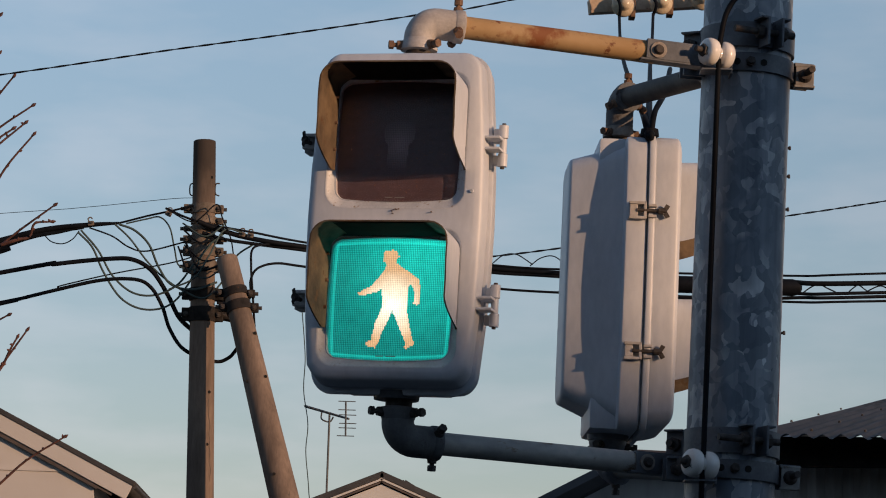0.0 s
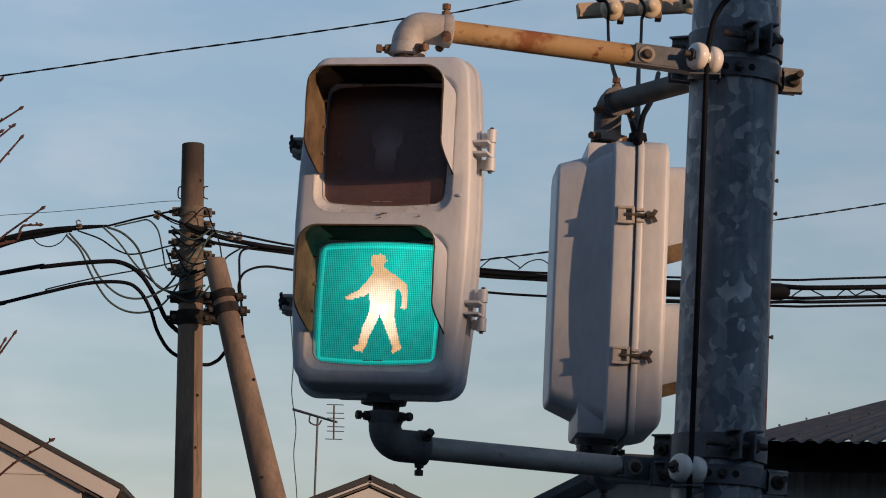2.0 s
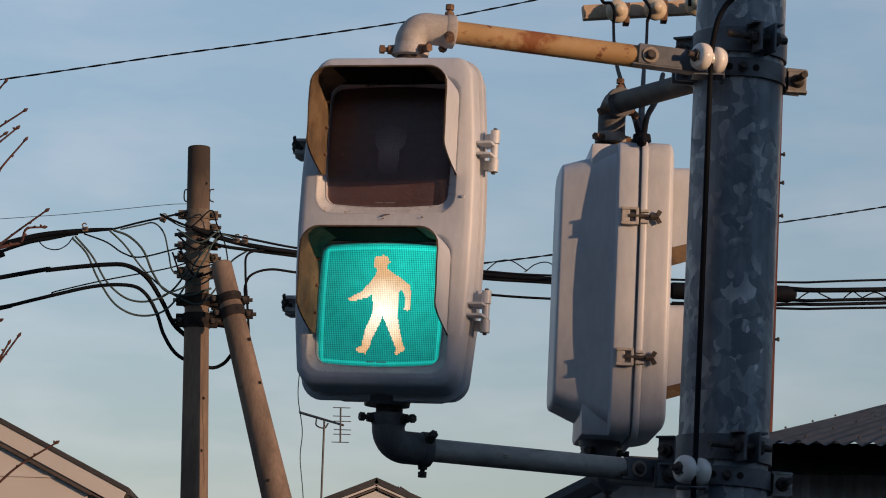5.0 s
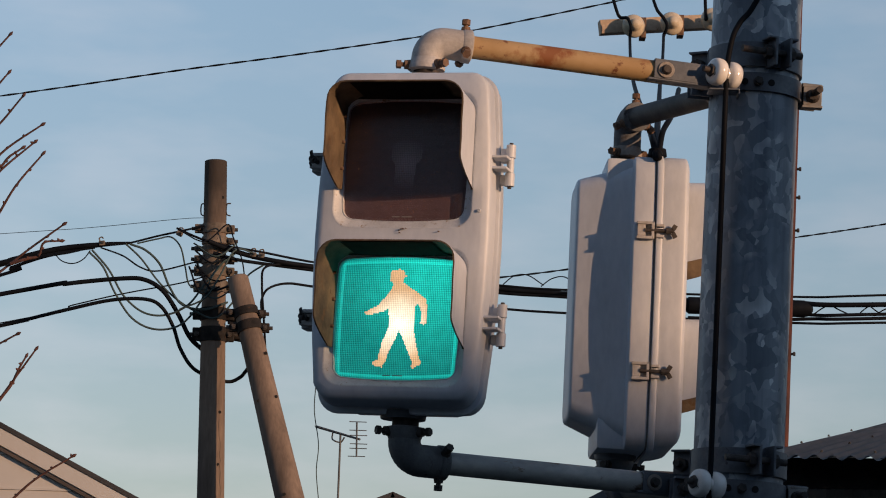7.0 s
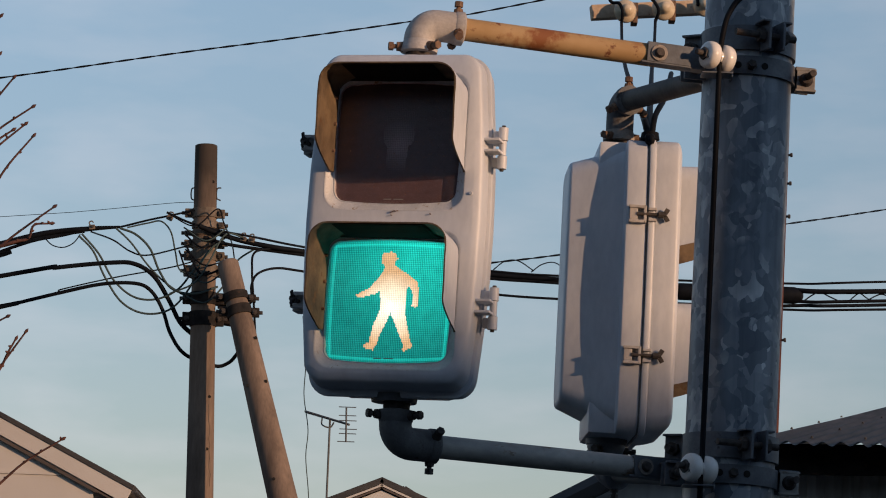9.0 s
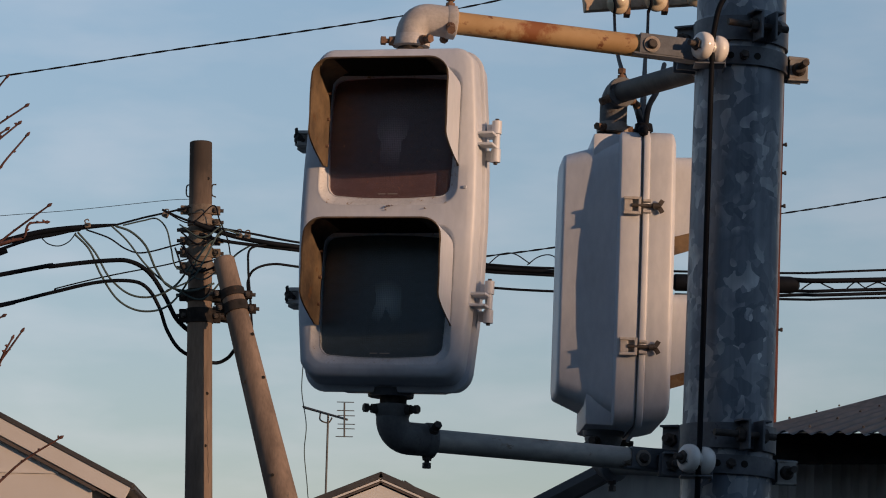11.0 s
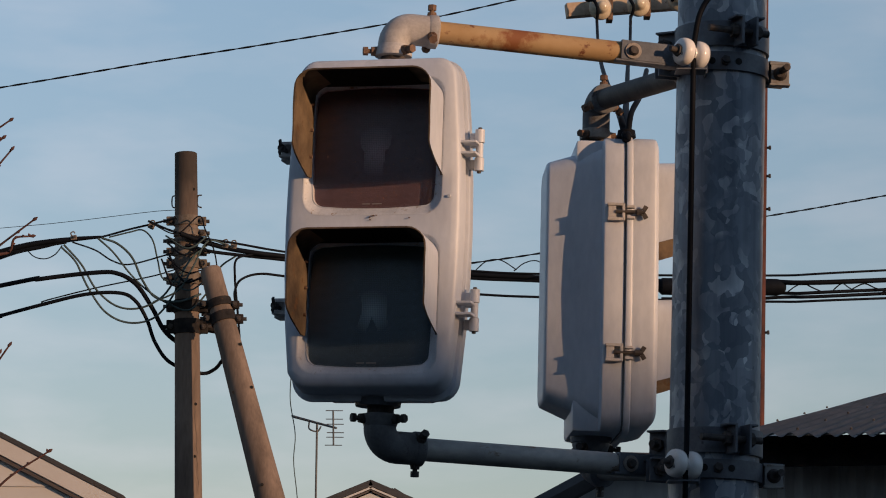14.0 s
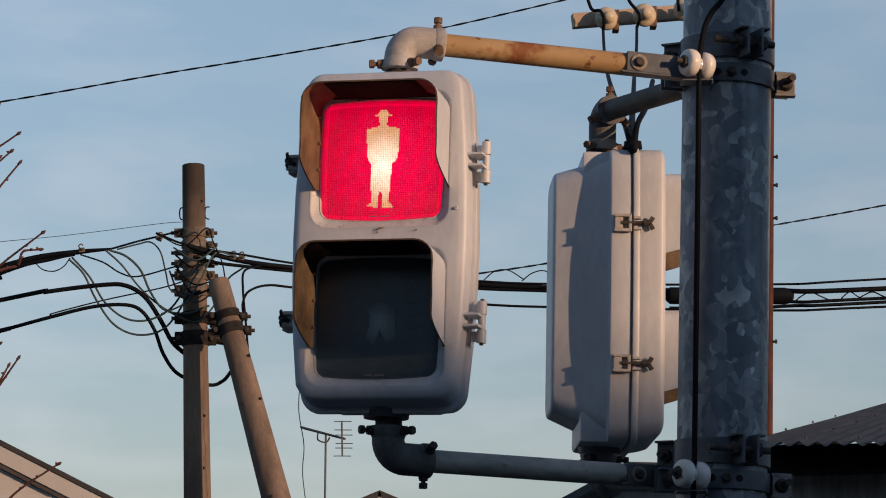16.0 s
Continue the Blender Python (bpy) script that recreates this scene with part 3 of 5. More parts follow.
def hood(head, zc):
    """A bent sheet over the lens: top and two cheeks, cut back towards the bottom."""
    w, top, r, depth, shift = 0.1205, zc + 0.1150, 0.034, 0.104, 0.0042
    line = [(-w, zc - 0.055 + 0.0036 * k) for k in range(12)] + [(-w, zc - 0.011 + k * 0.0150) for k in range(6)]
    line += [(-w + r - r * math.cos(radians(a)), top - r + r * math.sin(radians(a))) for a in range(0, 91, 15)]
    line += [(-x, z) for x, z in line[::-1]]
    outs = []
    for x, z in line:
        t = min(1.0, max(0.0, (z - zc + 0.055) / 0.044))
        outs.append(0.010 + (depth - 0.010) * (1 - (1 - t) ** 1.7) * (1 + 0.03 * (z - zc) / 0.1))
    bm = bmesh.new()
    for thick, flip in ((0.0, False), (0.0028, True)):
        loops = []
        for f in (0.0, 0.2, 0.4, 0.6, 0.8, 1.0):
            flare = 1 + 0.035 * f
            loops.append([((x - math.copysign(thick, x) * (abs(x) > w - 0.003)) * flare + shift, 0.006 - d * f + 0.0012 * math.sin(90 * z + 2 * x) * f, z - (thick if z > top - r else 0) + (0.004 * f if z > top - r else 0))
                          for (x, z), d in zip(line, outs)])
        vs = rings(bm, loops, close=False)
        if flip:
            for k in range(len(line) - 1):
                bm.faces.new((prior[-1][k], prior[-1][k + 1], vs[-1][k + 1], vs[-1][k]))
            for row in (0, -1):
                for j in range(len(vs) - 1):
                    bm.faces.new((prior[j][row], prior[j + 1][row], vs[j + 1][row], vs[j][row]))
        else:
            prior, split = vs, len(bm.faces)
    bm.faces.ensure_lookup_table()
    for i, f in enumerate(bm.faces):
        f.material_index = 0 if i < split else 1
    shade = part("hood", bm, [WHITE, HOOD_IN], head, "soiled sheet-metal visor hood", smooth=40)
    bm = bmesh.new()
    loops = [[(-w + 0.012 + shift, 0.011, zc + 0.1100), (w - 0.012 + shift, 0.011, zc + 0.1100)], [(-w + 0.004 + r + shift, -0.012, top - 0.0042), (w - r - 0.004 + shift, -0.012, top - 0.0042)],
             [(-w + 0.004 + r + shift, -0.102, top - 0.0012), (w - r - 0.004 + shift, -0.102, top - 0.0012)]]
    rings(bm, loops, close=False)
    bmesh.ops.solidify(bm, geom=bm.faces[:], thickness=0.001)
    part("hood_lining", bm, BLACK_PAINT, shade, "matt black underside")
    for sx in (-1, 1):
        for dz in (0.028, 0.075, -0.02):
            bm = bmesh.new()
            add_rod(bm, (sx * (w - 0.007) + shift, -0.010, zc + dz), (sx * (w - 0.001) + shift, -0.010, zc + dz), 0.003, seg=8)
            part("rivet", bm, RUST_BOLT, shade)


def signal_head(m, label, mount, back, grip, drop):
    head = empty("pedestrian_signal", m, label, "traffic signal", "pedestrian signals")
    W, H, R, BOW = 0.1600, 0.301, 0.033, 0.112

    def ring(y, inset, back=None, lift=0.0):
        """One outline of the housing; lift raises its lower edge, so that the chin turns under."""
        w, h, up = back or (W, H, 0.0)
        line = rounded(w - inset, h - inset, max(R - inset * 0.7, 0.012), 6, 0.0 if back else BOW)
        return [(x, y, z + up + lift * min(1.0, max(0.0, (1.6 * R - h - z) / R))) for x, z in line]

    # front door with two lens openings
    bm = bmesh.new()
    vs = rings(bm, [ring(0.052, 0.002, lift=0.006), ring(0.046, 0.0, lift=0.006), ring(0.034, 0.0, lift=0.008), ring(0.022, 0.0, lift=0.011), ring(0.0105, 0.0, lift=0.0150), ring(0.0068, 0.0012, lift=0.0165),
                    ring(0.0045, 0.0035, lift=0.0172), ring(0.0028, 0.007, lift=0.0170), ring(0.001, 0.012, lift=0.0162), ring(0.0, 0.016, lift=0.0155)], caps=False)
    edges = [bm.edges.get((a, b)) for a, b in zip(vs[-1], vs[-1][1:] + vs[-1][:1])]
    for zc in (Z_RED, Z_GREEN):
        hole = [bm.verts.new((x, 0, 0.97 * z + zc)) for x, z in rounded(0.1275, 0.1275, 0.032)]
        edges += [bm.edges.new((a, b)) for a, b in zip(hole, hole[1:] + hole[:1])]
    bmesh.ops.triangle_fill(bm, use_beauty=True, use_dissolve=False, edges=edges)
    part("door", bm, WHITE, head, smooth=35)
    # seam and rear shell with its tapered back
    bm = bmesh.new()
    rings(bm, [ring(0.0515, 0.002), ring(0.0535, -0.004), ring(0.0555, -0.005), ring(0.0625, -0.005), ring(0.0645, -0.004), ring(0.065, 0.004)])
    part("seam_flange", bm, WHITE, head, smooth=35)
    bm = bmesh.new()
    rings(bm, [ring(0.0645, 0.0022), ring(0.0665, 0.0022), ring(0.0690, 0.0022)])
    part("gasket", bm, TRIM_GREY, head, "thin dark rubber gasket")
    bm = bmesh.new()
    rings(bm, [ring(0.0683, 0.003), ring(0.0690, 0.001), ring(0.104, 0.001), ring(0.1075, 0.0025), ring(0.109, 0.006), ring(0.110, 0.0, (0.1160, H - 0.019, 0.004)), ring(back - 0.0075, 0.0, (0.084, H - 0.0525, 0.0115)),
               ring(back - 0.0035, 0.0015, (0.0835, H - 0.053, 0.0115)), ring(back - 0.001, 0.005, (0.083, H - 0.0535, 0.0115)), ring(back, 0.012, (0.083, H - 0.0535, 0.0115))])
    part("rear_shell", bm, WHITE, head, "white shell with a tapered back", smooth=32)
    for zc, glass in ((Z_RED, LENS_RED), (Z_GREEN, LENS_GREEN)):
        bm = bmesh.new()
        shape = ((0.1285, 0.033, -0.0004), (0.1270, 0.032, -0.0002), (0.1250, 0.031, 0.0012), (0.1215, 0.028, 0.0050), (0.1180, 0.023, 0.0085), (0.1158, 0.019, 0.0098), (0.1150, 0.018, 0.0090), (0.1140, 0.017, 0.0092), (0.1135, 0.017, 0.012), (0.1135, 0.017, 0.020))
        rings(bm, [[(x, y, z + zc) for x, z in (pillow(w, r) if w < 0.1185 else rounded(w, 0.97 * w, r))] for w, r, y in shape], caps=False)
        bezel = part("bezel", bm, SOILED_WHITE, head, smooth=30)
        bm = bmesh.new()
        rings(bm, [[(x, y, z + zc) for x, z in pillow(w, r)] for w, r, y in [(0.1133, 0.017, 0.0125), (0.1130, 0.017, 0.0105), (0.1118, 0.016, 0.0090)] + [(q, q * 0.15, 0.0035 + 0.0045 * (q / 0.109) ** 2) for q in (0.109, 0.10, 0.09, 0.08, 0.07, 0.06, 0.05, 0.04, 0.03, 0.02, 0.01)]], caps=False)
        bm.faces.new([v for v in bm.verts][-len(rounded(0.01, 0.01, 0.0015)):])
        part("lens_cover", bm, glass, head, "dusty tinted lens cover", smooth=60).visible_shadow = False
        # inside of the lamp chamber
        bm = bmesh.new()
        rings(bm, [[(x, y, z + zc) for x, z in rounded(w, w, 0.012)] for w, y in ((0.1145, 0.0135), (0.1155, 0.0160), (0.1155, 0.098), (0.02, 0.099))], caps=False)
        part("lamp_chamber", bm, BLACK_PAINT, head, "black lamp chamber")
        hood(head, zc)
        for dx, w in ((-0.012, 0.014), (0.008, 0.018)):
            bm = bmesh.new()
            add_box(bm, (dx, 0.0062, zc - 0.1035), (w, 0.0006, 0.0018))
            part("lens_marking", bm, TRIM_GREY, bezel, "tiny pale marking bar")
    grime = random.Random(3)
    for k in range(7):
        bm = bmesh.new()
        n = 7
        cx, cz = grime.uniform(-0.006, 0.012) + (0.06 if k > 5 else 0), 0.0125 + grime.uniform(-0.004, 0.005)
        pts = [(cx + grime.uniform(0.4, 1.3) * 0.0015 * math.cos(2 * math.pi * i / n), cz + grime.uniform(0.4, 1.2) * 0.0010 * math.sin(2 * math.pi * i / n)) for i in range(n)]
        rings(bm, [[(x, 0.0, z) for x, z in pts], [(x, -0.0042, z) for x, z in pts]])
        part("grime_spot", bm, RUST_BOLT, head, "small brown grime spot")
    for x, z in ((0.141, 0.050),):
        bm = bmesh.new()
        add_rod(bm, (x, 0.001, z), (x, -0.003, z), 0.0035, 0.0028, seg=10)
        part("door_screw", bm, SOILED_WHITE, head)
    # latches on one flank, hinges on the other
    for z in (0.150 - drop, -0.136 - drop):
        flank = W * (1 - BOW * (z / H) ** 2)
        mid, nut = -flank - 0.013 * grip, -flank - 0.022 * grip
        bm = bmesh.new()
        add_box(bm, (mid, 0.072, z), (0.034 * grip, 0.006, 0.036), bevel=0.0015)
        latch = part("latch", bm, FITTING, head, "grey metal latch")
        for name, y, dz, deep, wide, tall in (("latch_cheek", 0.0865, 0.015, 0.034, 0.034, 0.006), ("latch_cheek", 0.0865, -0.015, 0.034, 0.034, 0.006), ("latch_block", 0.094, 0.0, 0.022, 0.016, 0.024),
                                              ("latch_lug", 0.0575, 0.011, 0.032, 0.016, 0.006), ("latch_lug", 0.0575, -0.011, 0.032, 0.016, 0.006)):
            bm = bmesh.new()
            add_box(bm, (mid, y, z + dz), (deep * grip, wide, tall), bevel=0.0015)
            part(name, bm, FITTING, latch)
        bm = bmesh.new()
        add_rod(bm, (nut, 0.088, z), (nut, 0.030, z), 0.0040)
        add_rod(bm, (nut, 0.046, z), (nut, 0.036, z), 0.0070, seg=10)
        for sgn in (-1, 1):
            add_box(bm, (nut, 0.030, z + sgn * 0.008), (0.004, 0.009, 0.011), Matrix.Rotation(radians(30 * sgn), 4, "X"), bevel=0.001)
        part("wing_nut", bm, DARK_BOLT, latch, "dark wing nut")
    for z in (0.140, -0.146):
        flank = W * (1 - BOW * (z / H) ** 2)
        bm = bmesh.new()
        for dz in (-0.010, 0.010):
            add_box(bm, (flank + 0.009, 0.030, z + dz), (0.036, 0.034, 0.0048), bevel=0.0015)
        add_box(bm, (flank + 0.016, 0.060, z + 0.020), (0.022, 0.012, 0.026), bevel=0.002)
        add_box(bm, (flank + 0.016, 0.060, z - 0.024), (0.022, 0.012, 0.018), bevel=0.002)
        hinge = part("hinge", bm, WHITE, head)
        for z0, z1, r in ((0.014, 0.037, 0.0085), (-0.013, 0.013, 0.0066), (-0.037, -0.014, 0.0085)):
            bm = bmesh.new()
            add_rod(bm, (flank + 0.025, 0.048, z + z0), (flank + 0.025, 0.048, z + z1), r, seg=14)
            part("hinge_knuckle", bm, WHITE, hinge, smooth=40)
        bm = bmesh.new()
        add_rod(bm, (flank + 0.025, 0.048, z - 0.041), (flank + 0.025, 0.048, z + 0.041), 0.0036, seg=10)
        part("hinge_pin", bm, DARK_BOLT, hinge)
    for z, s in ((H, 1), (-H, -1)):
        bm = bmesh.new()
        add_rod(bm, (0, mount, z - s * 0.004), (0, mount, z + s * 0.010), 0.042, 0.040, seg=24)
        part("mount_flange", bm, FITTING if s > 0 and mount < 0.1 else DARK_BOLT if s > 0 else DARK_STEEL, head, smooth=40)
        bm = bmesh.new()
        add_box(bm, (0, mount + 0.010, z - s * 0.040), (0.200, 0.074, 0.078), bevel=0.010)
        part("mount_neck", bm, WHITE, head, smooth=35)
    reds = light_bars(head, Z_RED, STANDER, 247, RED_LIT, RED_OFF, RED_MAN_OFF)
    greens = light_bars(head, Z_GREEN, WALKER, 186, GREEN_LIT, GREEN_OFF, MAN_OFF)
    return head, reds, greens


HEAD_M = pose(*(-0.0919, 5.357, 2.552), 0, 1.5, -15)
HEAD_2_M = pose(*(0.4535, 6.09, 2.552), 1.0, 0.0, 92)
_, reds_1, greens_1 = signal_head(HEAD_M, "white pedestrian signal with two hooded lenses, on rusty pipe arms", 0.088, 0.195, 1.25, 0.0)
_, reds_2, greens_2 = signal_head(HEAD_2_M @ Matrix.Diagonal((1, 1, 0.967, 1)), "white pedestrian signal turned away, shown from its latched flank and back", 0.114, 0.217, 0.4, 0.011)


# ---- pipe arms that carry the heads ----
def arm(name, label, base, way, rise, reach, end, fit_mat, pipe_mat, bolt_mat, girth=0.032, elbow_mat=None):
    """An elbow on the head's mount, rise high and reach long, and a straight pipe to the pole."""
    base, way, end = Vector(base), Vector(way), Vector(end)
    ob = empty(name, Matrix.Translation(base), label, "signal bracket", "signal arms")
    b = Vector((0, 0, 0))
    corner = way * rise
    run = (end - base - corner).normalized()
    c = corner + run * reach
    arc = max(girth * 1.12, min(rise, reach) * 0.45)
    centre = corner - way * arc + run * arc
    line = [b + way * 0.005, corner - way * (arc * 1.04)] + [centre - run * (arc * math.cos(radians(a))) + way * (arc * math.sin(radians(a))) for a in range(0, 91, 10)] + [c]
    bm = bmesh.new()
    add_tube(bm, line, girth, 24)
    part("elbow", bm, elbow_mat or fit_mat, ob, smooth=40)
    bm = bmesh.new()
    add_tube(bm, [b + way * q for q in (0.004, 0.006, 0.012, 0.022, 0.027)], [girth - 0.004, girth + 0.005, girth + 0.0055, girth + 0.002, girth], 24)
    collar = part("collar", bm, fit_mat, ob, smooth=40)
    bm = bmesh.new()
    add_tube(bm, [c - run * 0.015, c - run * 0.012, c + run * 0.002, c + run * 0.005], [girth, girth + 0.0022, girth + 0.0022, girth - 0.004], 24)
    collar_2 = part("collar", bm, elbow_mat or fit_mat, ob, smooth=40)
    bm = bmesh.new()
    add_rod(bm, b - way * 0.022, b + way * 0.008, girth - 0.005, seg=20)
    part("neck", bm, DARK_BOLT, ob, smooth=40)
    for k in range(3):
        d = Matrix.Rotation(radians(60 + 120 * k), 4, way) @ run
        bm = bmesh.new()
        add_rod(bm, b + way * 0.015 + d * (girth - 0.002), b + way * 0.015 + d * (girth + 0.012), 0.0095, 0.008)
        add_bolt(bm, b + way * 0.015 + d * (girth + 0.011), d, 0.0078, 0.016, 0.007)
        part("set_bolt", bm, bolt_mat, collar, "rusty set bolt")
        d = Matrix.Rotation(radians(120 * k), 4, run) @ way
        bm = bmesh.new()
        add_rod(bm, c - run * 0.008 + d * (girth - 0.004), c - run * 0.008 + d * (girth + 0.007), 0.010, 0.008)
        add_bolt(bm, c - run * 0.008 + d * (girth + 0.006), d, 0.0080, 0.018, 0.005)
        part("set_bolt", bm, bolt_mat, collar_2, "rusty set bolt")
    bm = bmesh.new()
    add_rod(bm, c - run * 0.02, end - base, 0.0207, seg=24)
    part("pipe", bm, pipe_mat, ob, smooth=40)
    return ob, run


def channel(ob, start, run, length, mat):
    """A folded steel bracket from a pipe's end to the pole, with its bolt."""
    frame_m = Matrix.Translation(Vector(start) - ob.matrix_basis.translation) @ run.to_track_quat("X", "Z").to_matrix().to_4x4()
    bm = bmesh.new()
    add_box(bm, (length / 2 - 0.02, -0.022, 0), (length, 0.004, 0.034), bevel=0.001)
    add_box(bm, (length / 2 - 0.02, -0.008, 0.018), (length, 0.030, 0.004), bevel=0.001)
    add_box(bm, (length / 2 - 0.02, -0.008, -0.018), (length + 0.02, 0.030, 0.004), bevel=0.001)
    bmesh.ops.transform(bm, matrix=frame_m, verts=bm.verts)
    ch = part("channel", bm, mat, ob, "folded steel channel")
    bm = bmesh.new()
    add_rod(bm, frame_m @ Vector((0.002, -0.024, 0)), frame_m @ Vector((0.002, -0.027, 0)), 0.0150, seg=20)
    part("washer", bm, FITTING_OLD, ch)
    bm = bmesh.new()
    add_rod(bm, frame_m @ Vector((0.002, -0.027, 0)), frame_m @ Vector((0.002, -0.035, 0)), 0.0098, 0.0070, seg=16)
    part("round_bolt", bm, DARK_BOLT, ch)


UP, DOWN = (HEAD_M.to_3x3() @ Vector((0, 0, 1))), (HEAD_M.to_3x3() @ Vector((0, 0, -1)))
arm_1, run_1 = arm("upper_signal_arm", "rust-stained cream pipe arm with cast elbow and rusty bolts", HEAD_M @ Vector((0.005, 0.088, 0.318)), UP, 0.060, 0.076, (0.3744, 5.508, 2.902), FITTING, RUST_PAINT, RUST_BOLT, 0.0285)
# dark steel colour stands in for the spool's shadow on this bracket
channel(arm_1, (0.3744, 5.508, 2.902), run_1, 0.10, DARK_STEEL)
arm_2, run_2 = arm("lower_signal_arm", "grey pipe arm with dark cast elbow below the signal", HEAD_M @ Vector((0.005, 0.088, -0.319)), DOWN, 0.062, 0.078, (0.3698, 5.64, 2.163), CAST_GREY, PIPE_GREY, DARK_BOLT, 0.0290)
channel(arm_2, (0.3698, 5.64, 2.163), run_2, 0.12, DARK_STEEL)
UP2 = HEAD_2_M.to_3x3() @ Vector((0, 0, 1))
# elbow set darker than its collar: shade put into its colour
arm("upper_signal_arm", "short dark pipe arm with cast elbow and rusty bolts", HEAD_2_M @ Vector((0, 0.114, 0.305)), UP2, 0.086, 0.044, (0.4895, 5.7, 2.909), FITTING_OLD, PIPE_DARK, RUST_BOLT, 0.0275, CAST_GREY)
arm("lower_signal_arm", "short grey pipe arm with dark elbow", HEAD_2_M @ Vector((0, 0.114, -0.294)), -UP2, 0.060, 0.040, (0.5049, 5.831, 2.173), DARK_STEEL, PIPE_GREY, DARK_BOLT)


def spool(centre, axis, label):
    """A porcelain spool of two rounded halves on a bolt."""
    ob = empty("spool_insulator", Matrix.Translation(centre), label, "insulator", "spool insulators")
    a = Vector(axis).normalized()
    for s in (-1, 1):
        bm = bmesh.new()
        add_tube(bm, [a * (s * q) for q in (0.001, 0.0045, 0.0060, 0.0085, 0.013, 0.020, 0.0255, 0.0285, 0.0295, 0.0275)], [0.013, 0.0135, 0.0200, 0.0240, 0.0256, 0.0256, 0.0238, 0.0195, 0.013, 0.010], 28)
        part("porcelain_half", bm, CERAMIC, ob, smooth=60)
    bm = bmesh.new()
    add_rod(bm, a * -0.048, a * 0.034, 0.0055)
    add_rod(bm, a * -0.034, a * -0.026, 0.012, seg=6)
    part("spindle", bm, DARK_BOLT, ob)
    bm = bmesh.new()
    add_box(bm, a * 0.0 + Vector((0, 0.018, -0.029)), (0.056, 0.046, 0.003), bevel=0.001)
    add_box(bm, a * 0.034 + Vector((0, 0.018, -0.006)), (0.004, 0.046, 0.05), bevel=0.001)
    part("insulator_bracket", bm, STEEL, ob)
    return ob


spool((0.4867, 5.497, 2.901), (0.84, 0.54, -0.07), "white porcelain spool insulator bolted to the pole band")
spool((0.4677, 5.497, 2.149), (0.84, 0.54, -0.07), "white porcelain spool insulator in shade on the lower band")


def cable(points, r, mat, label, seg=8, steps=8, name="cable", group="overhead cables"):
    bm = bmesh.new()
    line = bend(points, steps)
    if isinstance(r, tuple):
        r = [r[0] + (r[1] - r[0]) * max(0.0, 4 * k / (len(line) - 1) - 3) for k in range(len(line))]
    add_tube(bm, line, r, seg)
    return tagged(part(name, bm, mat, None, smooth=60), label, "cable", group)


cable([(0.5642, 5.53, 3.084), (0.5361, 5.52, 3.029), (0.5169, 5.51, 3.004), (0.5021, 5.5, 2.973), (0.4933, 5.497, 2.929), (0.4907, 5.495, 2.897), (0.4887, 5.5, 2.808), (0.4874, 5.53, 2.647), (0.4811, 5.53, 2.388), (0.4734, 5.5, 2.18), (0.4716, 5.495, 2.149), (0.4708, 5.5, 2.109), (0.4669, 5.53, 1.881), (0.4514, 5.53, 1.057), (0.448, 5.53, 0.0)],
      0.0052, CABLE, "black cable clipped down the front of the pole", 10, name="pole_cable")
gland_foot = Vector((0.3988, 5.968, 2.829))
gland = empty("cable_gland", Matrix.Translation(gland_foot), "black rubber cable gland on the signal housing", "cable gland")
bm = bmesh.new()
add_tube(bm, [(0, 0, -0.02), (0, 0, 0.012), (0, 0, 0.016), (0, 0, 0.03)], [0.012, 0.012, 0.019, 0.017], 16)
part("gland_body", bm, CABLE, gland, smooth=40)
cable([(0.8067, 14.279, 5.211), (0.7518, 13.226, 4.852), (0.6209, 10.711, 4.143), (0.4742, 7.801, 3.372), (0.4021, 6.25, 2.957), (0.3946, 5.964, 2.853), (0.3963, 5.967, 2.836)], 0.007, CABLE, "black lead-in wire hanging to the signal")
cable([(0.9665, 14.276, 5.23), (0.8931, 13.227, 4.845), (0.7171, 10.712, 4.136), (0.5209, 7.802, 3.366), (0.4226, 6.348, 2.979), (0.4012, 5.964, 2.853), (0.4007, 5.967, 2.836)], 0.007, CABLE, "black lead-in wire hanging to the signal")
cable([(0.5358, 7.306, 3.301), (0.4472, 6.243, 2.998), (0.411, 6.006, 2.903), (0.4014, 5.965, 2.848)], 0.006, CABLE, "black lead-in wire behind the pipe arm")

# ---- rusty mast with a crossarm, farther off ----
mast = empty("rusty_mast", Matrix.Translation((1.515, 14.52, 0)), "rusty steel mast with a crossarm and porcelain insulators", "mast")
MAST_O = mast.matrix_basis.translation.copy()


def off(p, origin):
    return Vector(p) - origin


bm = bmesh.new()
foot, head_top = Vector((1.515, 14.52, 0)), Vector((1.640, 14.50, 6.12))
add_rod(bm, off(foot, MAST_O), off(head_top, MAST_O), 0.022, seg=14)
part("mast_tube", bm, RUST_PIPE, mast, "red rusted steel tube", smooth=40)
for z in (4.645, 4.507, 4.347, 3.753):
    c = off(foot.lerp(head_top, z / 6.12), MAST_O)
    bm = bmesh.new()
    add_rod(bm, c + Vector((0.016, -0.005, 0)), c + Vector((0.036, -0.012, 0)), 0.006, seg=8)
    add_rod(bm, c + Vector((0.030, -0.010, 0)), c + Vector((0.039, -0.013, 0)), 0.010, seg=6)
    part("step_bolt", bm, DARK_BOLT, mast)
bm = bmesh.new()
a, b = off((0.6653, 14.369, 5.276), MAST_O), off((1.578, 14.502, 5.388), MAST_O)
turn = (b - a).to_track_quat("X", "Z").to_matrix().to_4x4()
add_box(bm, (a + b) / 2, ((b - a).length, 0.055, 0.068), turn, bevel=0.004)
part("crossarm", bm, RUST_CREAM, mast, "rust-speckled painted crossarm")
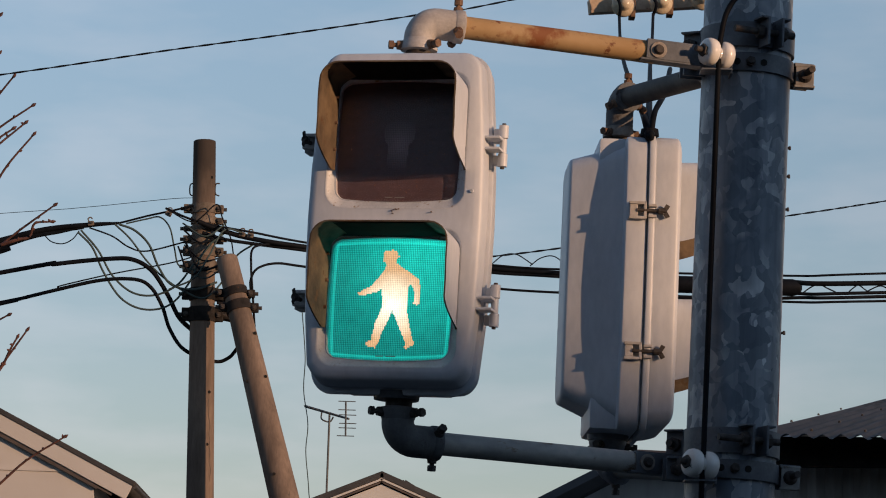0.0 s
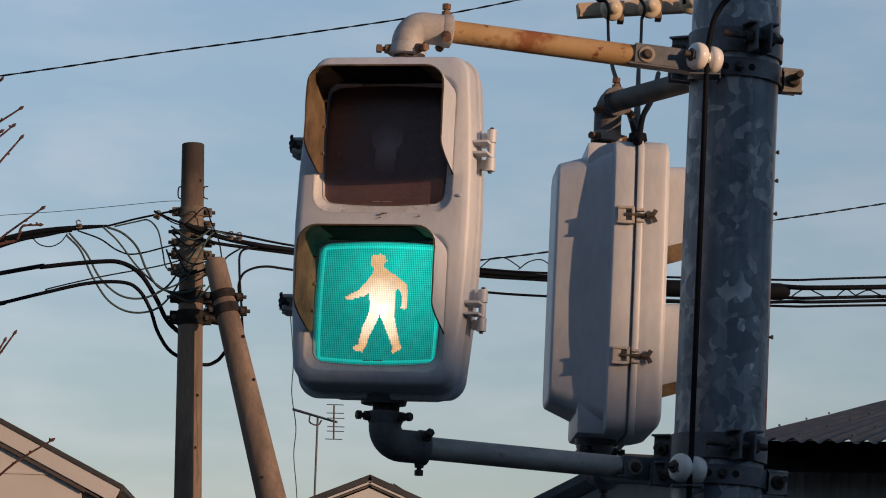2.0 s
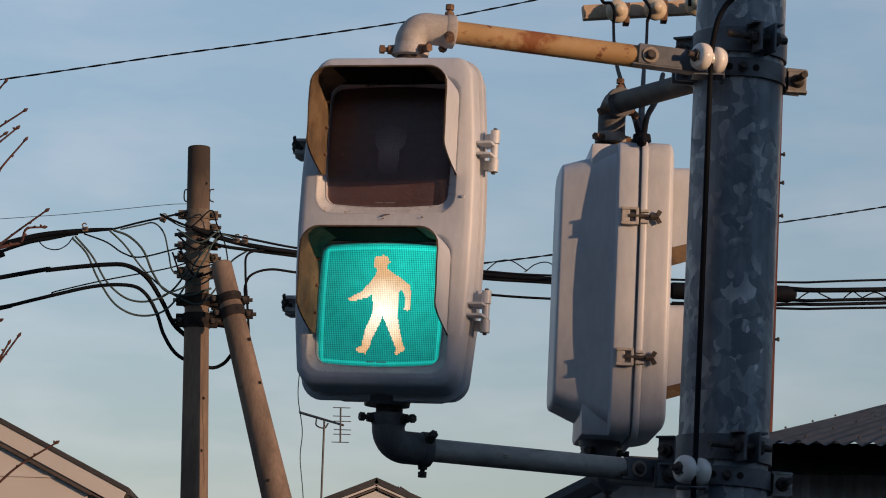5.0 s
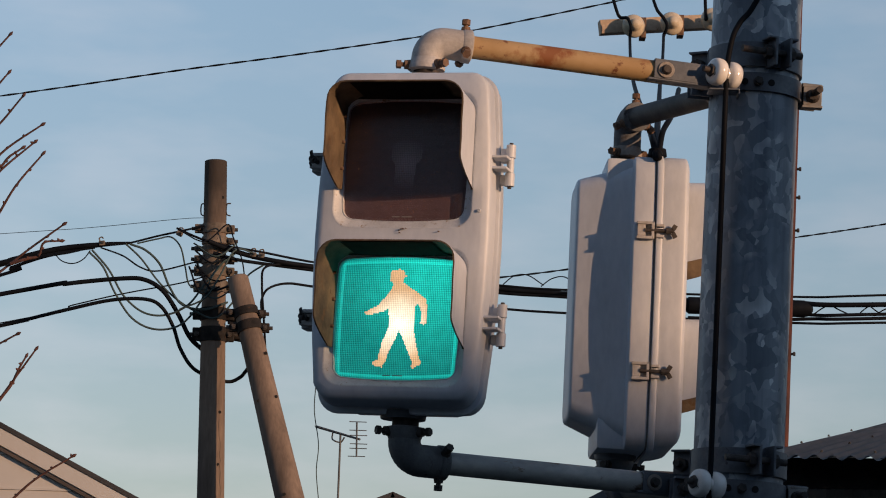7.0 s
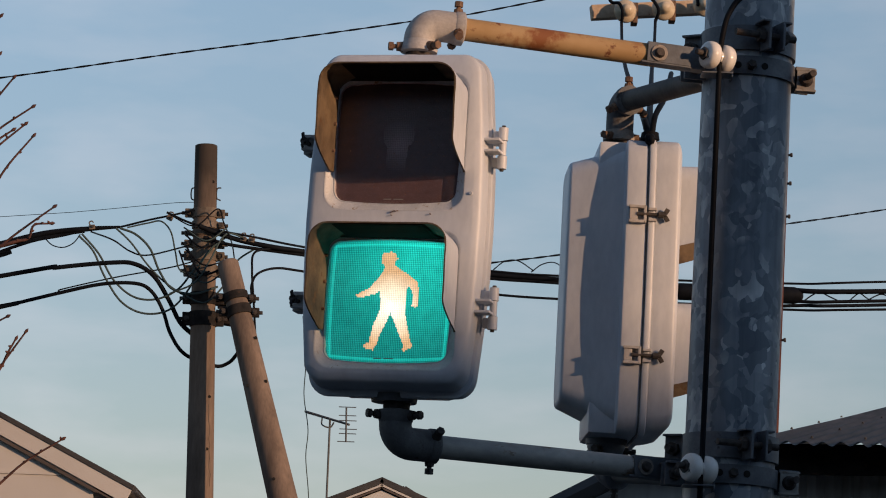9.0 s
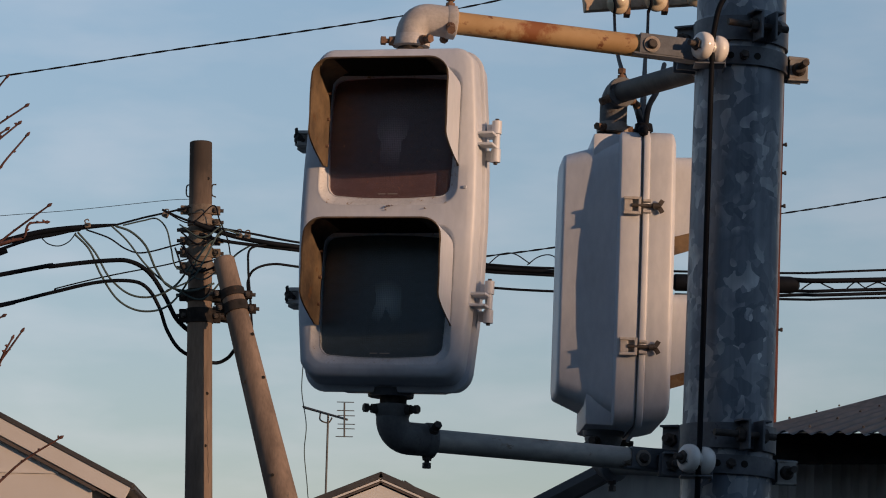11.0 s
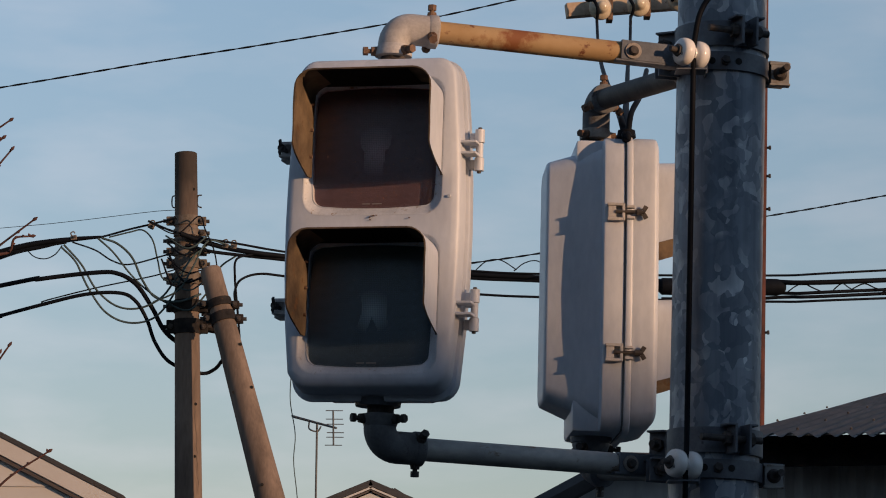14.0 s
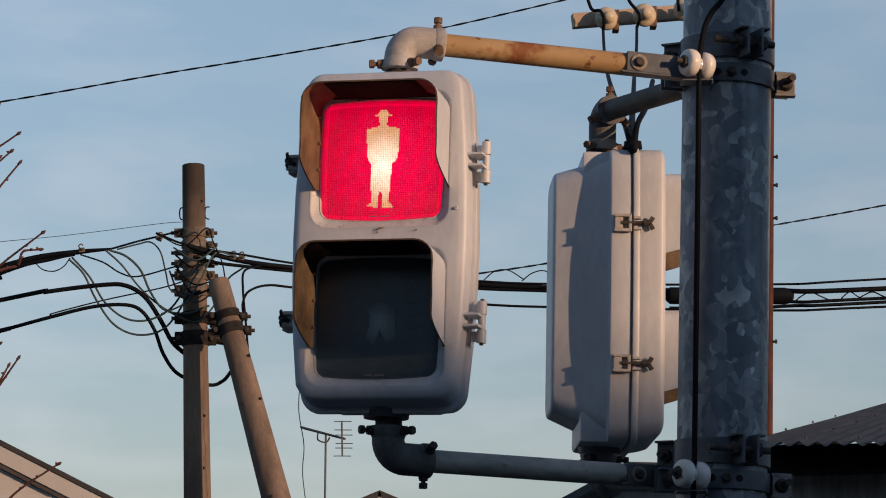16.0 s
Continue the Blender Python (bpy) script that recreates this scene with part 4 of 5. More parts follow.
for spot in ((0.8215, 14.369, 5.276), (1.001, 14.366, 5.293), (1.194, 14.362, 5.318)):
    c = off(spot, MAST_O) + Vector((0, -0.03, 0))
    bm = bmesh.new()
    way = Vector((0.15, -1, -0.05)).normalized()
    add_tube(bm, [c + way * q for q in (0.0, 0.02, 0.03, 0.045, 0.055, 0.06, 0.085, 0.095)], [0.036, 0.054, 0.057, 0.052, 0.034, 0.030, 0.026, 0.012], 24)
    ins = part("insulator", bm, CREAM_CERAMIC, mast, "cream porcelain insulator", smooth=50)
    bm = bmesh.new()
    add_box(bm, c + Vector((0.05, 0.03, -0.0)), (0.03, 0.075, 0.10), bevel=0.003)
    part("insulator_clip", bm, RUST_BOLT, ins)
for pts in (([(0.7006, 14.330, 5.498), (0.7379, 14.256, 5.341), (0.7579, 14.263, 5.304), (0.7917, 14.244, 5.295), (0.8081, 14.232, 5.249), (0.8056, 14.260, 5.206)]),
            ([(0.9068, 14.338, 5.452), (0.9302, 14.255, 5.347), (0.9625, 14.243, 5.301), (0.9784, 14.230, 5.26), (0.9654, 14.258, 5.217)]),
            ([(1.163, 14.327, 5.513), (1.163, 14.297, 5.394), (1.165, 14.263, 5.303)])):
    cable(pts, 0.008, CABLE, "black wire tied to a crossarm insulator")

# ---- concrete utility pole with its raking strut ----
U_TOP, U_LOW = Vector((-2.071, 26.240, 7.057)), Vector((-1.984, 26.240, 4.023))


def shaft(name, top, low, r_top, r_low, label, reach, category, rough_mat, dome=0.0):
    """A tapered concrete shaft through two points, carried down to the ground."""
    way = (low - top).normalized()
    length = (top.z - reach) / -way.z
    grow = (r_low - r_top) / (low - top).length
    ob = empty(name, Matrix.Translation(top), label, category)
    bm = bmesh.new()
    n = 24
    cap = [(-dome, 0.12), (-dome * 0.92, 0.40), (-dome * 0.72, 0.68), (-dome * 0.4, 0.88)] if dome else []
    add_tube(bm, [way * q for q, _ in cap] + [way * 0.0, way * 0.012] + [way * (0.012 + (length - 0.012) * k / n) for k in range(1, n + 1)],
             [r_top * k for _, k in cap] + [r_top - (0.003 if dome else 0.012), r_top] + [r_top + grow * length * k / n for k in range(1, n + 1)], 36)
    part("shaft", bm, rough_mat, ob, smooth=40)
    return ob, way, grow


def sooty(m, soot, start, end):
    """Soot that has washed down from the top of a shaft, with a ragged lower edge."""
    nt = m.node_tree
    base = nt.nodes["Principled BSDF"].inputs["Base Color"]
    c, cut, add = nt.nodes.new("ShaderNodeTexCoord"), nt.nodes.new("ShaderNodeSeparateXYZ"), nt.nodes.new("ShaderNodeMath")
    nt.links.new(c.outputs["Object"], cut.inputs[0])
    spread = nt.nodes.new("ShaderNodeMapRange")
    spread.inputs["To Min"].default_value, spread.inputs["To Max"].default_value = -0.16, 0.16
    nt.links.new(noisy(nt, c.outputs["Object"], 9, 5), spread.inputs["Value"])
    nt.links.new(cut.outputs["Z"], add.inputs[0])
    nt.links.new(spread.outputs[0], add.inputs[1])
    fade = nt.nodes.new("ShaderNodeMapRange")
    fade.inputs["From Min"].default_value, fade.inputs["From Max"].default_value = end, start
    fade.inputs["To Max"].default_value = 0.88
    nt.links.new(add.outputs[0], fade.inputs["Value"])
    nt.links.new(mixed(nt, fade.outputs[0], base.links[0].from_socket, soot), base)
    return m


OLD_CONCRETE = sooty(two_tone("sooty_concrete", (0.105, 0.076, 0.058), (0.215, 0.157, 0.119), 6, rough=0.95, grit=0.3, fine=60, bump=0.3, dist=0.004, stretch=(1, 1, 0.16),
                              stain=(0.085, 0.07, 0.06), stain_at=0.64), (0.022, 0.018, 0.016), -0.20, -0.80)
util, U_WAY, U_GROW = shaft("utility_pole", U_TOP, U_LOW, 0.094, 0.117, "weathered round concrete utility pole with steel bands", 0, "utility pole", CONCRETE)
bm = bmesh.new()
add_tube(bm, [U_WAY * -0.002, U_WAY * 0.004, U_WAY * 0.2, U_WAY * 0.40, U_WAY * 0.60], [0.088] + [0.0958 + U_GROW * s for s in (0.004, 0.2, 0.40)] + [0.0942 + U_GROW * 0.60], 36)
part("sooty_cap", bm, OLD_CONCRETE, util, "soot-dark weathered top of the pole", smooth=40)
S_TOP, S_LOW = Vector((-1.813, 25.885, 5.975)), Vector((-1.2435, 25.450, 3.9625))
strut, S_WAY, S_GROW = shaft("pole_strut", S_TOP, S_LOW, 0.090, 0.122, "raking concrete strut pole clamped to the utility pole", 0, "utility pole", CONCRETE, 0.025)


def collar_band(owner, way, r0, grow, dist, height, arms, mat=DARK_STEEL, bolt=0.02):
    """A bolted steel band round a concrete pole, dist metres below its top."""
    r = r0 + grow * dist
    bm = bmesh.new()
    add_tube(bm, [way * dist, way * (dist + 0.001), way * (dist + height - 0.001), way * (dist + height)], [r - 0.01, r + 0.012, r + 0.012, r - 0.01], 32)
    ring = part("pole_band", bm, mat, owner, smooth=35)
    side = Vector((1, 0, 0))
    out = Vector((0, -1, 0))
    for s in arms:
        bm = bmesh.new()
        base = way * (dist + height / 2) + side * s * (r + 0.035)
        add_box(bm, base, (0.075, 0.05, height * 0.9), bevel=0.006)
        ear = part("band_ear", bm, mat, ring)
        bm = bmesh.new()
        add_rod(bm, base + out * -0.06, base + out * 0.06, bolt * 0.6, seg=8)
        add_rod(bm, base + out * 0.028, base + out * 0.048, bolt * 1.2, seg=6)
        add_rod(bm, base + side * s * 0.03, base + side * s * 0.065, bolt * 0.8, seg=8)
        part("band_bolt", bm, DARK_BOLT, ear)


PX = 26.8 / 5500
for v, h, arms in ((372, 17, (-1, 1)), (395, 13, (1,)), (412, 9, (-1,)), (428, 15, (-1, 1)), (448, 18, (-1, 1)), (473, 22, (-1, 1)), (522, 22, (-1, 1)), (556, 26, (-1, 1))):
    collar_band(util, U_WAY, 0.094, U_GROW, (v - 258) * PX, h * PX, arms, CLAMP if v > 500 else BAND_TAN)
for v, h in ((524, 15), (549, 18)):
    collar_band(strut, S_WAY, 0.090, S_GROW, (v - 466) * PX * 1.02, h * PX, (-1, 1), CLAMP)
# clamp plates between the two poles
for spot in ((-1.883, 26.395, 5.736), (-1.852, 26.403, 5.576)):
    bm = bmesh.new()
    add_box(bm, off(spot, U_TOP), (0.16, 0.14, 0.10), Matrix.Rotation(radians(8), 4, "Y"), bevel=0.015)
    part("strut_clamp", bm, CLAMP, util)
# hairline cracks that wander down the concrete
crack_rng = random.Random(5)
for owner, way, r0, grow, d0, d1, side0 in ((strut, S_WAY, 0.090, S_GROW, 0.72, 1.12, 0.15), (util, U_WAY, 0.094, U_GROW, 2.25, 2.95, 0.62)):
    line = []
    for k in range(15):
        d = d0 + (d1 - d0) * k / 14
        r, x = r0 + grow * d, side0 + 0.012 * k + crack_rng.uniform(-0.06, 0.06)
        line.append(way * d + Vector((r * x, -r * math.sqrt(1 - x * x), 0)))
    bm = bmesh.new()
    add_tube(bm, line, 0.0020, 5)
    part("crack", bm, TRIM_BROWN, owner, "dark hairline crack")
# step-bolt holes and wire loops near the top
for spot in ((-1.993, 26.169, 6.728), (-1.936, 26.152, 4.869), (-1.935, 26.144, 4.4225)):
    c = off(spot, U_TOP)
    bm = bmesh.new()
    add_rod(bm, c + Vector((0.0, 0.05, 0)), c + Vector((0.001, -0.003, 0)), 0.013, seg=10)
    part("step_hole", bm, BLACK_PAINT, util)
for spot in ((-1.432, 25.578, 4.941), (-1.58, 25.573, 4.897), (-1.538, 25.66, 5.314), (-1.32, 25.362, 4.109)):
    c = off(spot, S_TOP)
    bm = bmesh.new()
    add_rod(bm, c + Vector((0.0, 0.06, 0)), c + Vector((0.002, -0.006, 0)), 0.013, seg=10)
    part("step_hole", bm, BLACK_PAINT, strut)
for spot in ((-2.156, 26.218, 6.617), (-1.938, 26.216, 6.625)):
    c = off(spot, U_TOP)
    bm = bmesh.new()
    add_tube(bm, bend([c + Vector(q) for q in ((0.015, 0, 0.06), (-0.02, 0, 0.05), (-0.02, 0, -0.03), (0.015, 0, -0.05))], 5), 0.006, 6)
    part("wire_loop", bm, DARK_BOLT, util)

# ---- overhead cables ----
for r, mat, label, pts in (
    ((0.024, 0.012), CABLE, "thick black overhead cable bundle", [(-8.106, 26.406, 4.988), (-4.078, 26.218, 6.046), (-3.791, 26.203, 6.127), (-3.407, 26.185, 6.231), (-3.022, 26.176, 6.282), (-2.771, 26.172, 6.305)]),
    (0.009, CABLE, "black messenger wire to the pole", [(-2.877, 26.174, 6.292), (-2.771, 26.172, 6.305), (-2.532, 26.160, 6.371), (-2.349, 26.152, 6.415), (-2.134, 26.142, 6.47)]),
    ((0.015, 0.006), CABLE, "black overhead cable strung between the poles", [(-8.097, 26.449, 4.75), (-4.074, 26.237, 5.936), (-3.788, 26.215, 6.061), (-3.502, 26.197, 6.166), (-3.262, 26.187, 6.217), (-3.022, 26.177, 6.273)]),
    (0.012, CABLE, "black overhead cable strung between the poles", [(-8.102, 26.423, 4.893), (-4.077, 26.222, 6.022), (-3.79, 26.208, 6.104), (-3.454, 26.192, 6.191), (-3.07, 26.180, 6.257)]),
    (0.020, CABLE, "thick black cable that dips past the pole", [(-8.074, 26.315, 4.928), (-3.767, 26.153, 5.84), (-3.288, 26.137, 5.928), (-2.808, 26.127, 5.987), (-2.615, 26.128, 5.979), (-2.457, 26.145, 5.885), (-2.325, 26.179, 5.695), (-2.222, 26.212, 5.508), (-2.096, 26.332, 5.404)]),
    (0.016, CABLE, "black cable drooping in a loop round the pole", [(-8.059, 26.391, 4.501), (-3.949, 26.208, 5.53), (-3.758, 26.199, 5.579), (-3.28, 26.176, 5.71), (-2.898, 26.160, 5.803), (-2.609, 26.157, 5.818), (-2.472, 26.168, 5.756), (-2.37, 26.196, 5.598), (-2.296, 26.231, 5.402), (-2.164, 26.261, 5.235), (-1.925, 26.474, 5.176), (-1.805, 26.469, 5.209), (-1.728, 26.355, 5.274)]),
    (0.006, CABLE, "thin black wire beside the cable", [(-8.065, 26.358, 4.691), (-3.759, 26.196, 5.598), (-3.233, 26.169, 5.749), (-2.804, 26.150, 5.859), (-2.325, 26.131, 5.961), (-2.11, 26.120, 6.025)]),
    (0.009, CABLE_GREEN, "grey-green drop wire in a loose loop", [(-3.105, 26.089, 6.2), (-2.98, 26.111, 6.076), (-2.876, 26.148, 5.866), (-2.724, 26.185, 5.657), (-2.528, 26.201, 5.569), (-2.308, 26.145, 5.602), (-2.142, 26.062, 5.78), (-2.012, 26.060, 6.077), (-1.86, 26.181, 6.251)]),
    (0.009, CABLE_GREEN, "grey-green drop wire in a loose loop", [(-3.082, 26.085, 6.219), (-2.931, 26.115, 6.054), (-2.803, 26.152, 5.845), (-2.629, 26.176, 5.708), (-2.436, 26.180, 5.691), (-2.242, 26.114, 5.775), (-2.1, 26.032, 5.947), (-1.97, 26.101, 6.134)]),
    (0.010, CABLE_GREEN, "grey-green drop wire in a loose loop", [(-2.76, 26.075, 6.278), (-2.624, 26.083, 6.23), (-2.499, 26.104, 6.116), (-2.411, 26.137, 5.929), (-2.29, 26.114, 5.773), (-2.093, 26.070, 5.734), (-1.91, 26.158, 5.814)]),
    (0.008, CABLE_GREEN, "grey-green drop wire in a loose loop", [(-2.794, 26.075, 6.277), (-2.66, 26.096, 6.158), (-2.509, 26.129, 5.973), (-2.359, 26.154, 5.836), (-2.165, 26.095, 5.711), (-1.996, 26.102, 5.67), (-1.839, 26.150, 5.854), (-1.756, 26.216, 6.054), (-1.605, 26.197, 6.164)]),
    (0.007, CABLE_GREEN, "thin grey-green wire with a hanging curl", [(-2.698, 26.074, 6.285), (-2.521, 26.066, 6.329), (-2.411, 26.063, 6.347), (-2.326, 26.077, 6.264), (-2.282, 26.107, 6.1), (-2.233, 26.085, 5.936), (-2.098, 26.042, 5.895)]),
    (0.007, CABLE, "thin black wire to the pole", [(-3.01, 26.082, 6.241), (-2.815, 26.093, 6.176), (-2.667, 26.109, 6.087), (-2.512, 26.114, 6.059), (-2.187, 26.099, 6.146)]),
    (0.0026, CABLE, "thin bare span wire", [(-8.201, 26.434, 5.973), (-3.828, 26.359, 6.392), (-3.099, 26.346, 6.465), (-2.371, 26.330, 6.557), (-2.152, 26.327, 6.574)]),
    (0.005, CABLE, "small black wire curl under the bundle", [(-3.403, 26.092, 6.18), (-3.333, 26.104, 6.116), (-3.236, 26.107, 6.1), (-3.151, 26.099, 6.141), (-3.096, 26.086, 6.214)]),
    (0.022, CABLE, "thick black overhead cable bundle", [(-2.087, 26.067, 6.32), (-1.93, 26.127, 6.273), (-1.713, 26.186, 6.223), (-1.47, 26.193, 6.183), (-1.183, 26.298, 6.168), (-0.4075, 26.607, 6.14), (0.4296, 26.618, 6.082), (1.069, 26.622, 6.056), (2.052, 26.626, 6.036), (2.961, 26.625, 6.038), (3.859, 26.623, 6.055), (8.232, 27.568, 6.447)]),
    (0.010, CABLE, "black overhead cable strung between the poles", [(-2.366, 26.049, 6.424), (-2.146, 26.064, 6.337), (-1.906, 26.123, 6.293), (-1.618, 26.180, 6.259), (-1.184, 26.291, 6.206), (-0.4085, 26.602, 6.169), (0.4286, 26.613, 6.111), (1.068, 26.616, 6.09), (2.959, 26.616, 6.092), (3.856, 26.608, 6.137), (8.229, 27.551, 6.548)]),
    (0.015, CABLE, "black cable bundled beneath the messenger", [(-2.045, 26.084, 6.227), (-1.854, 26.142, 6.185), (-1.615, 26.197, 6.164), (-1.182, 26.303, 6.139), (-0.4064, 26.613, 6.111), (0.4308, 26.624, 6.048), (1.07, 26.628, 6.027), (2.964, 26.642, 5.947), (3.862, 26.637, 5.973), (8.236, 27.586, 6.347)]),
    (0.011, CABLE, "black cable bending up from the pole", [(-1.904, 26.189, 5.638), (-1.64, 26.183, 5.671), (-1.622, 26.153, 5.838), (-1.567, 26.135, 5.939), (-1.415, 26.225, 6.004), (-1.177, 26.328, 6), (-0.4013, 26.638, 5.966), (0.4356, 26.648, 5.913), (1.075, 26.652, 5.891), (2.967, 26.656, 5.869), (3.865, 26.650, 5.9), (8.239, 27.604, 6.247)]),
    (0.010, CABLE, "black cable rising to the bundle", [(-1.566, 26.134, 5.374), (-1.59, 26.084, 5.657), (-1.615, 26.034, 5.94), (-1.607, 26.105, 6.109), (-1.47, 26.196, 6.169)]),
    (0.015, CABLE, "black cable beneath the lashed bundle", [(2.058, 26.653, 5.886), (2.696, 26.653, 5.884), (3.137, 26.649, 5.909), (3.863, 26.643, 5.939), (8.236, 27.586, 6.347)]),
    (0.006, CABLE, "thin black wire sagging across the pole", [(-2.332, 25.954, 6.388), (-2.113, 25.969, 6.301), (-1.933, 26.041, 6.468), (-1.876, 26.062, 6.351), (-1.803, 26.091, 6.187), (-1.774, 26.116, 6.046)]),
    (0.008, CABLE_GREEN, "grey-green wire across the pole face", [(-2.308, 26.072, 5.727), (-2.092, 26.004, 5.821), (-1.97, 25.970, 6.013), (-1.853, 26.079, 6.257), (-1.665, 26.184, 6.234)]),
):
    cable(pts, r, mat, label)


def cable_clip(spot, tilt):
    """A small cast clip clamped over a cable, with its hook."""
    ob = empty("cable_clip", Matrix.Translation(spot) @ Matrix.Rotation(radians(tilt), 4, "Y"), "small dull metal clip clamped on an overhead cable", "cable clip", "cable clips")
    bm = bmesh.new()
    add_box(bm, (0, 0, 0), (0.054, 0.042, 0.042), bevel=0.009)
    part("clip_body", bm, BAND_TAN, ob, smooth=40)
    bm = bmesh.new()
    add_tube(bm, bend([(-0.014, -0.010, 0.02), (-0.020, -0.012, 0.042), (0.004, -0.012, 0.052), (0.016, -0.010, 0.036)], 5), 0.0055, 8)
    part("clip_hook", bm, BAND_TAN, ob, smooth=40)
    bm = bmesh.new()
    add_bolt(bm, (0.010, -0.020, 0.003), (0, -1, 0), 0.012, 0.02, 0.008)
    part("clip_bolt", bm, DARK_BOLT, ob)


for spot, tilt in (((-3.008, 26.165, 6.293), -8), ((-1.711, 26.178, 6.238), 10), ((-1.640, 26.182, 6.232), 10), ((-2.345, 26.130, 6.392), 25)):
    cable_clip(spot, tilt)
# loose leads tangled round the pole's bands
tangle = random.Random(11)
KNOT = Vector((-2.048, 26.052, 6.123))
for k in range(6):
    a = KNOT + Vector((tangle.uniform(-0.20, -0.08), 0.02, tangle.uniform(-0.25, 0.18)))
    b = KNOT + Vector((tangle.uniform(0.06, 0.20), 0.02, a.z - KNOT.z + tangle.uniform(-0.22, 0.05)))
    m = a.lerp(b, 0.5) + Vector((tangle.uniform(-0.04, 0.04), -0.08, tangle.uniform(-0.16, -0.05)))
    cable([a, m, b], tangle.uniform(0.006, 0.010), CABLE_GREEN if k % 3 == 2 else CABLE, "loose black lead looped round the pole bands")
# cable joint and lashing on the bundle
joint = empty("cable_joint", Matrix.Translation((3.012, 26.634, 5.992)), "black cable joint lashed to the bundle", "cable joint")
bm = bmesh.new()
add_tube(bm, [(-1.0, 0, 0), (-0.95, 0, 0.0), (0.05, 0, 0), (0.11, 0, 0), (0.13, 0, 0)], [0.03, 0.075, 0.075, 0.06, 0.02], 16)
part("sleeve", bm, CABLE, joint, smooth=40)
for x0, span in ((0.14, 0.30), (0.52, 0.22), (0.66, 0.34), (1.10, 0.26)):
    bm = bmesh.new()
    add_tube(bm, bend([(x0, -0.02, -0.045), (x0 + 0.2 * span, -0.03, 0.0), (x0 + 0.45 * span, -0.02, 0.035), (x0 + 0.7 * span, -0.02, 0.0), (x0 + span, -0.02, -0.04)], 5), 0.006, 6)
    part("lashing", bm, CABLE, joint)
for arc in ([(0.443, 26.611, 6.121), (0.5385, 26.597, 6.197), (0.6561, 26.596, 6.206), (0.7966, 26.610, 6.124)], [(0.7724, 26.612, 6.113), (0.8681, 26.600, 6.184), (0.9855, 26.597, 6.198), (1.117, 26.615, 6.096)]):
    cable(arc, 0.005, CABLE, "thin black wire arching over the bundle")


def twisted(points, r, label):
    """Two strands twisted round each other along a sagging line."""
    line = bend(points, 40)
    ob = empty("twisted_wire", Matrix.Translation(line[0]), label, "cable", "overhead cables")
    walk_len, prior_p = 0.0, line[0]
    bms = [bmesh.new(), bmesh.new()]
    sets = [[], []]
    fine = []
    for p, q in zip(line, line[1:]):
        n = max(1, int((q - p).length / 0.02))
        fine += [p + (q - p) * (k / n) for k in range(n)]
    for p in fine:
        walk_len += (p - prior_p).length
        prior_p = p
        a = 2 * math.pi * walk_len / 0.27
        for k in range(2):
            o = Vector((0, math.cos(a + math.pi * k), math.sin(a + math.pi * k))) * r * 1.0
            sets[k].append(p + o - line[0])
    for b, pts in zip(bms, sets):
        add_tube(b, pts, r, 6)
        part("strand", b, CABLE, ob, smooth=60)


twisted([(-4.697, 19.565, 5.759), (-2.888, 19.514, 6.043), (-1.803, 19.481, 6.231), (-1.079, 19.460, 6.349), (-0.2293, 19.434, 6.497), (0.6197, 19.404, 6.665), (5.418, 19.197, 7.826)], 0.0034, "thin black twisted-pair wire against the sky")
twisted([(-0.8599, 25.650, 5.814), (0.3868, 25.615, 6.006), (0.9891, 25.599, 6.097), (2.856, 25.543, 6.413), (3.692, 25.516, 6.562), (6.192, 25.434, 7.026)], 0.0044, "thin black twisted-pair wire against the sky")
cable([(-1.329, 29.657, 6.126), (-1.287, 29.733, 5.697), (-1.292, 29.791, 5.375), (-1.242, 29.848, 5.054), (-1.254, 29.896, 4.785), (-1.213, 29.965, 4.4), (-1.18, 30.077, 3.767), (-1.29, 29.2, 0.0)], 0.005, CABLE_GREEN, "thin grey-green drop wire hanging down", 6)

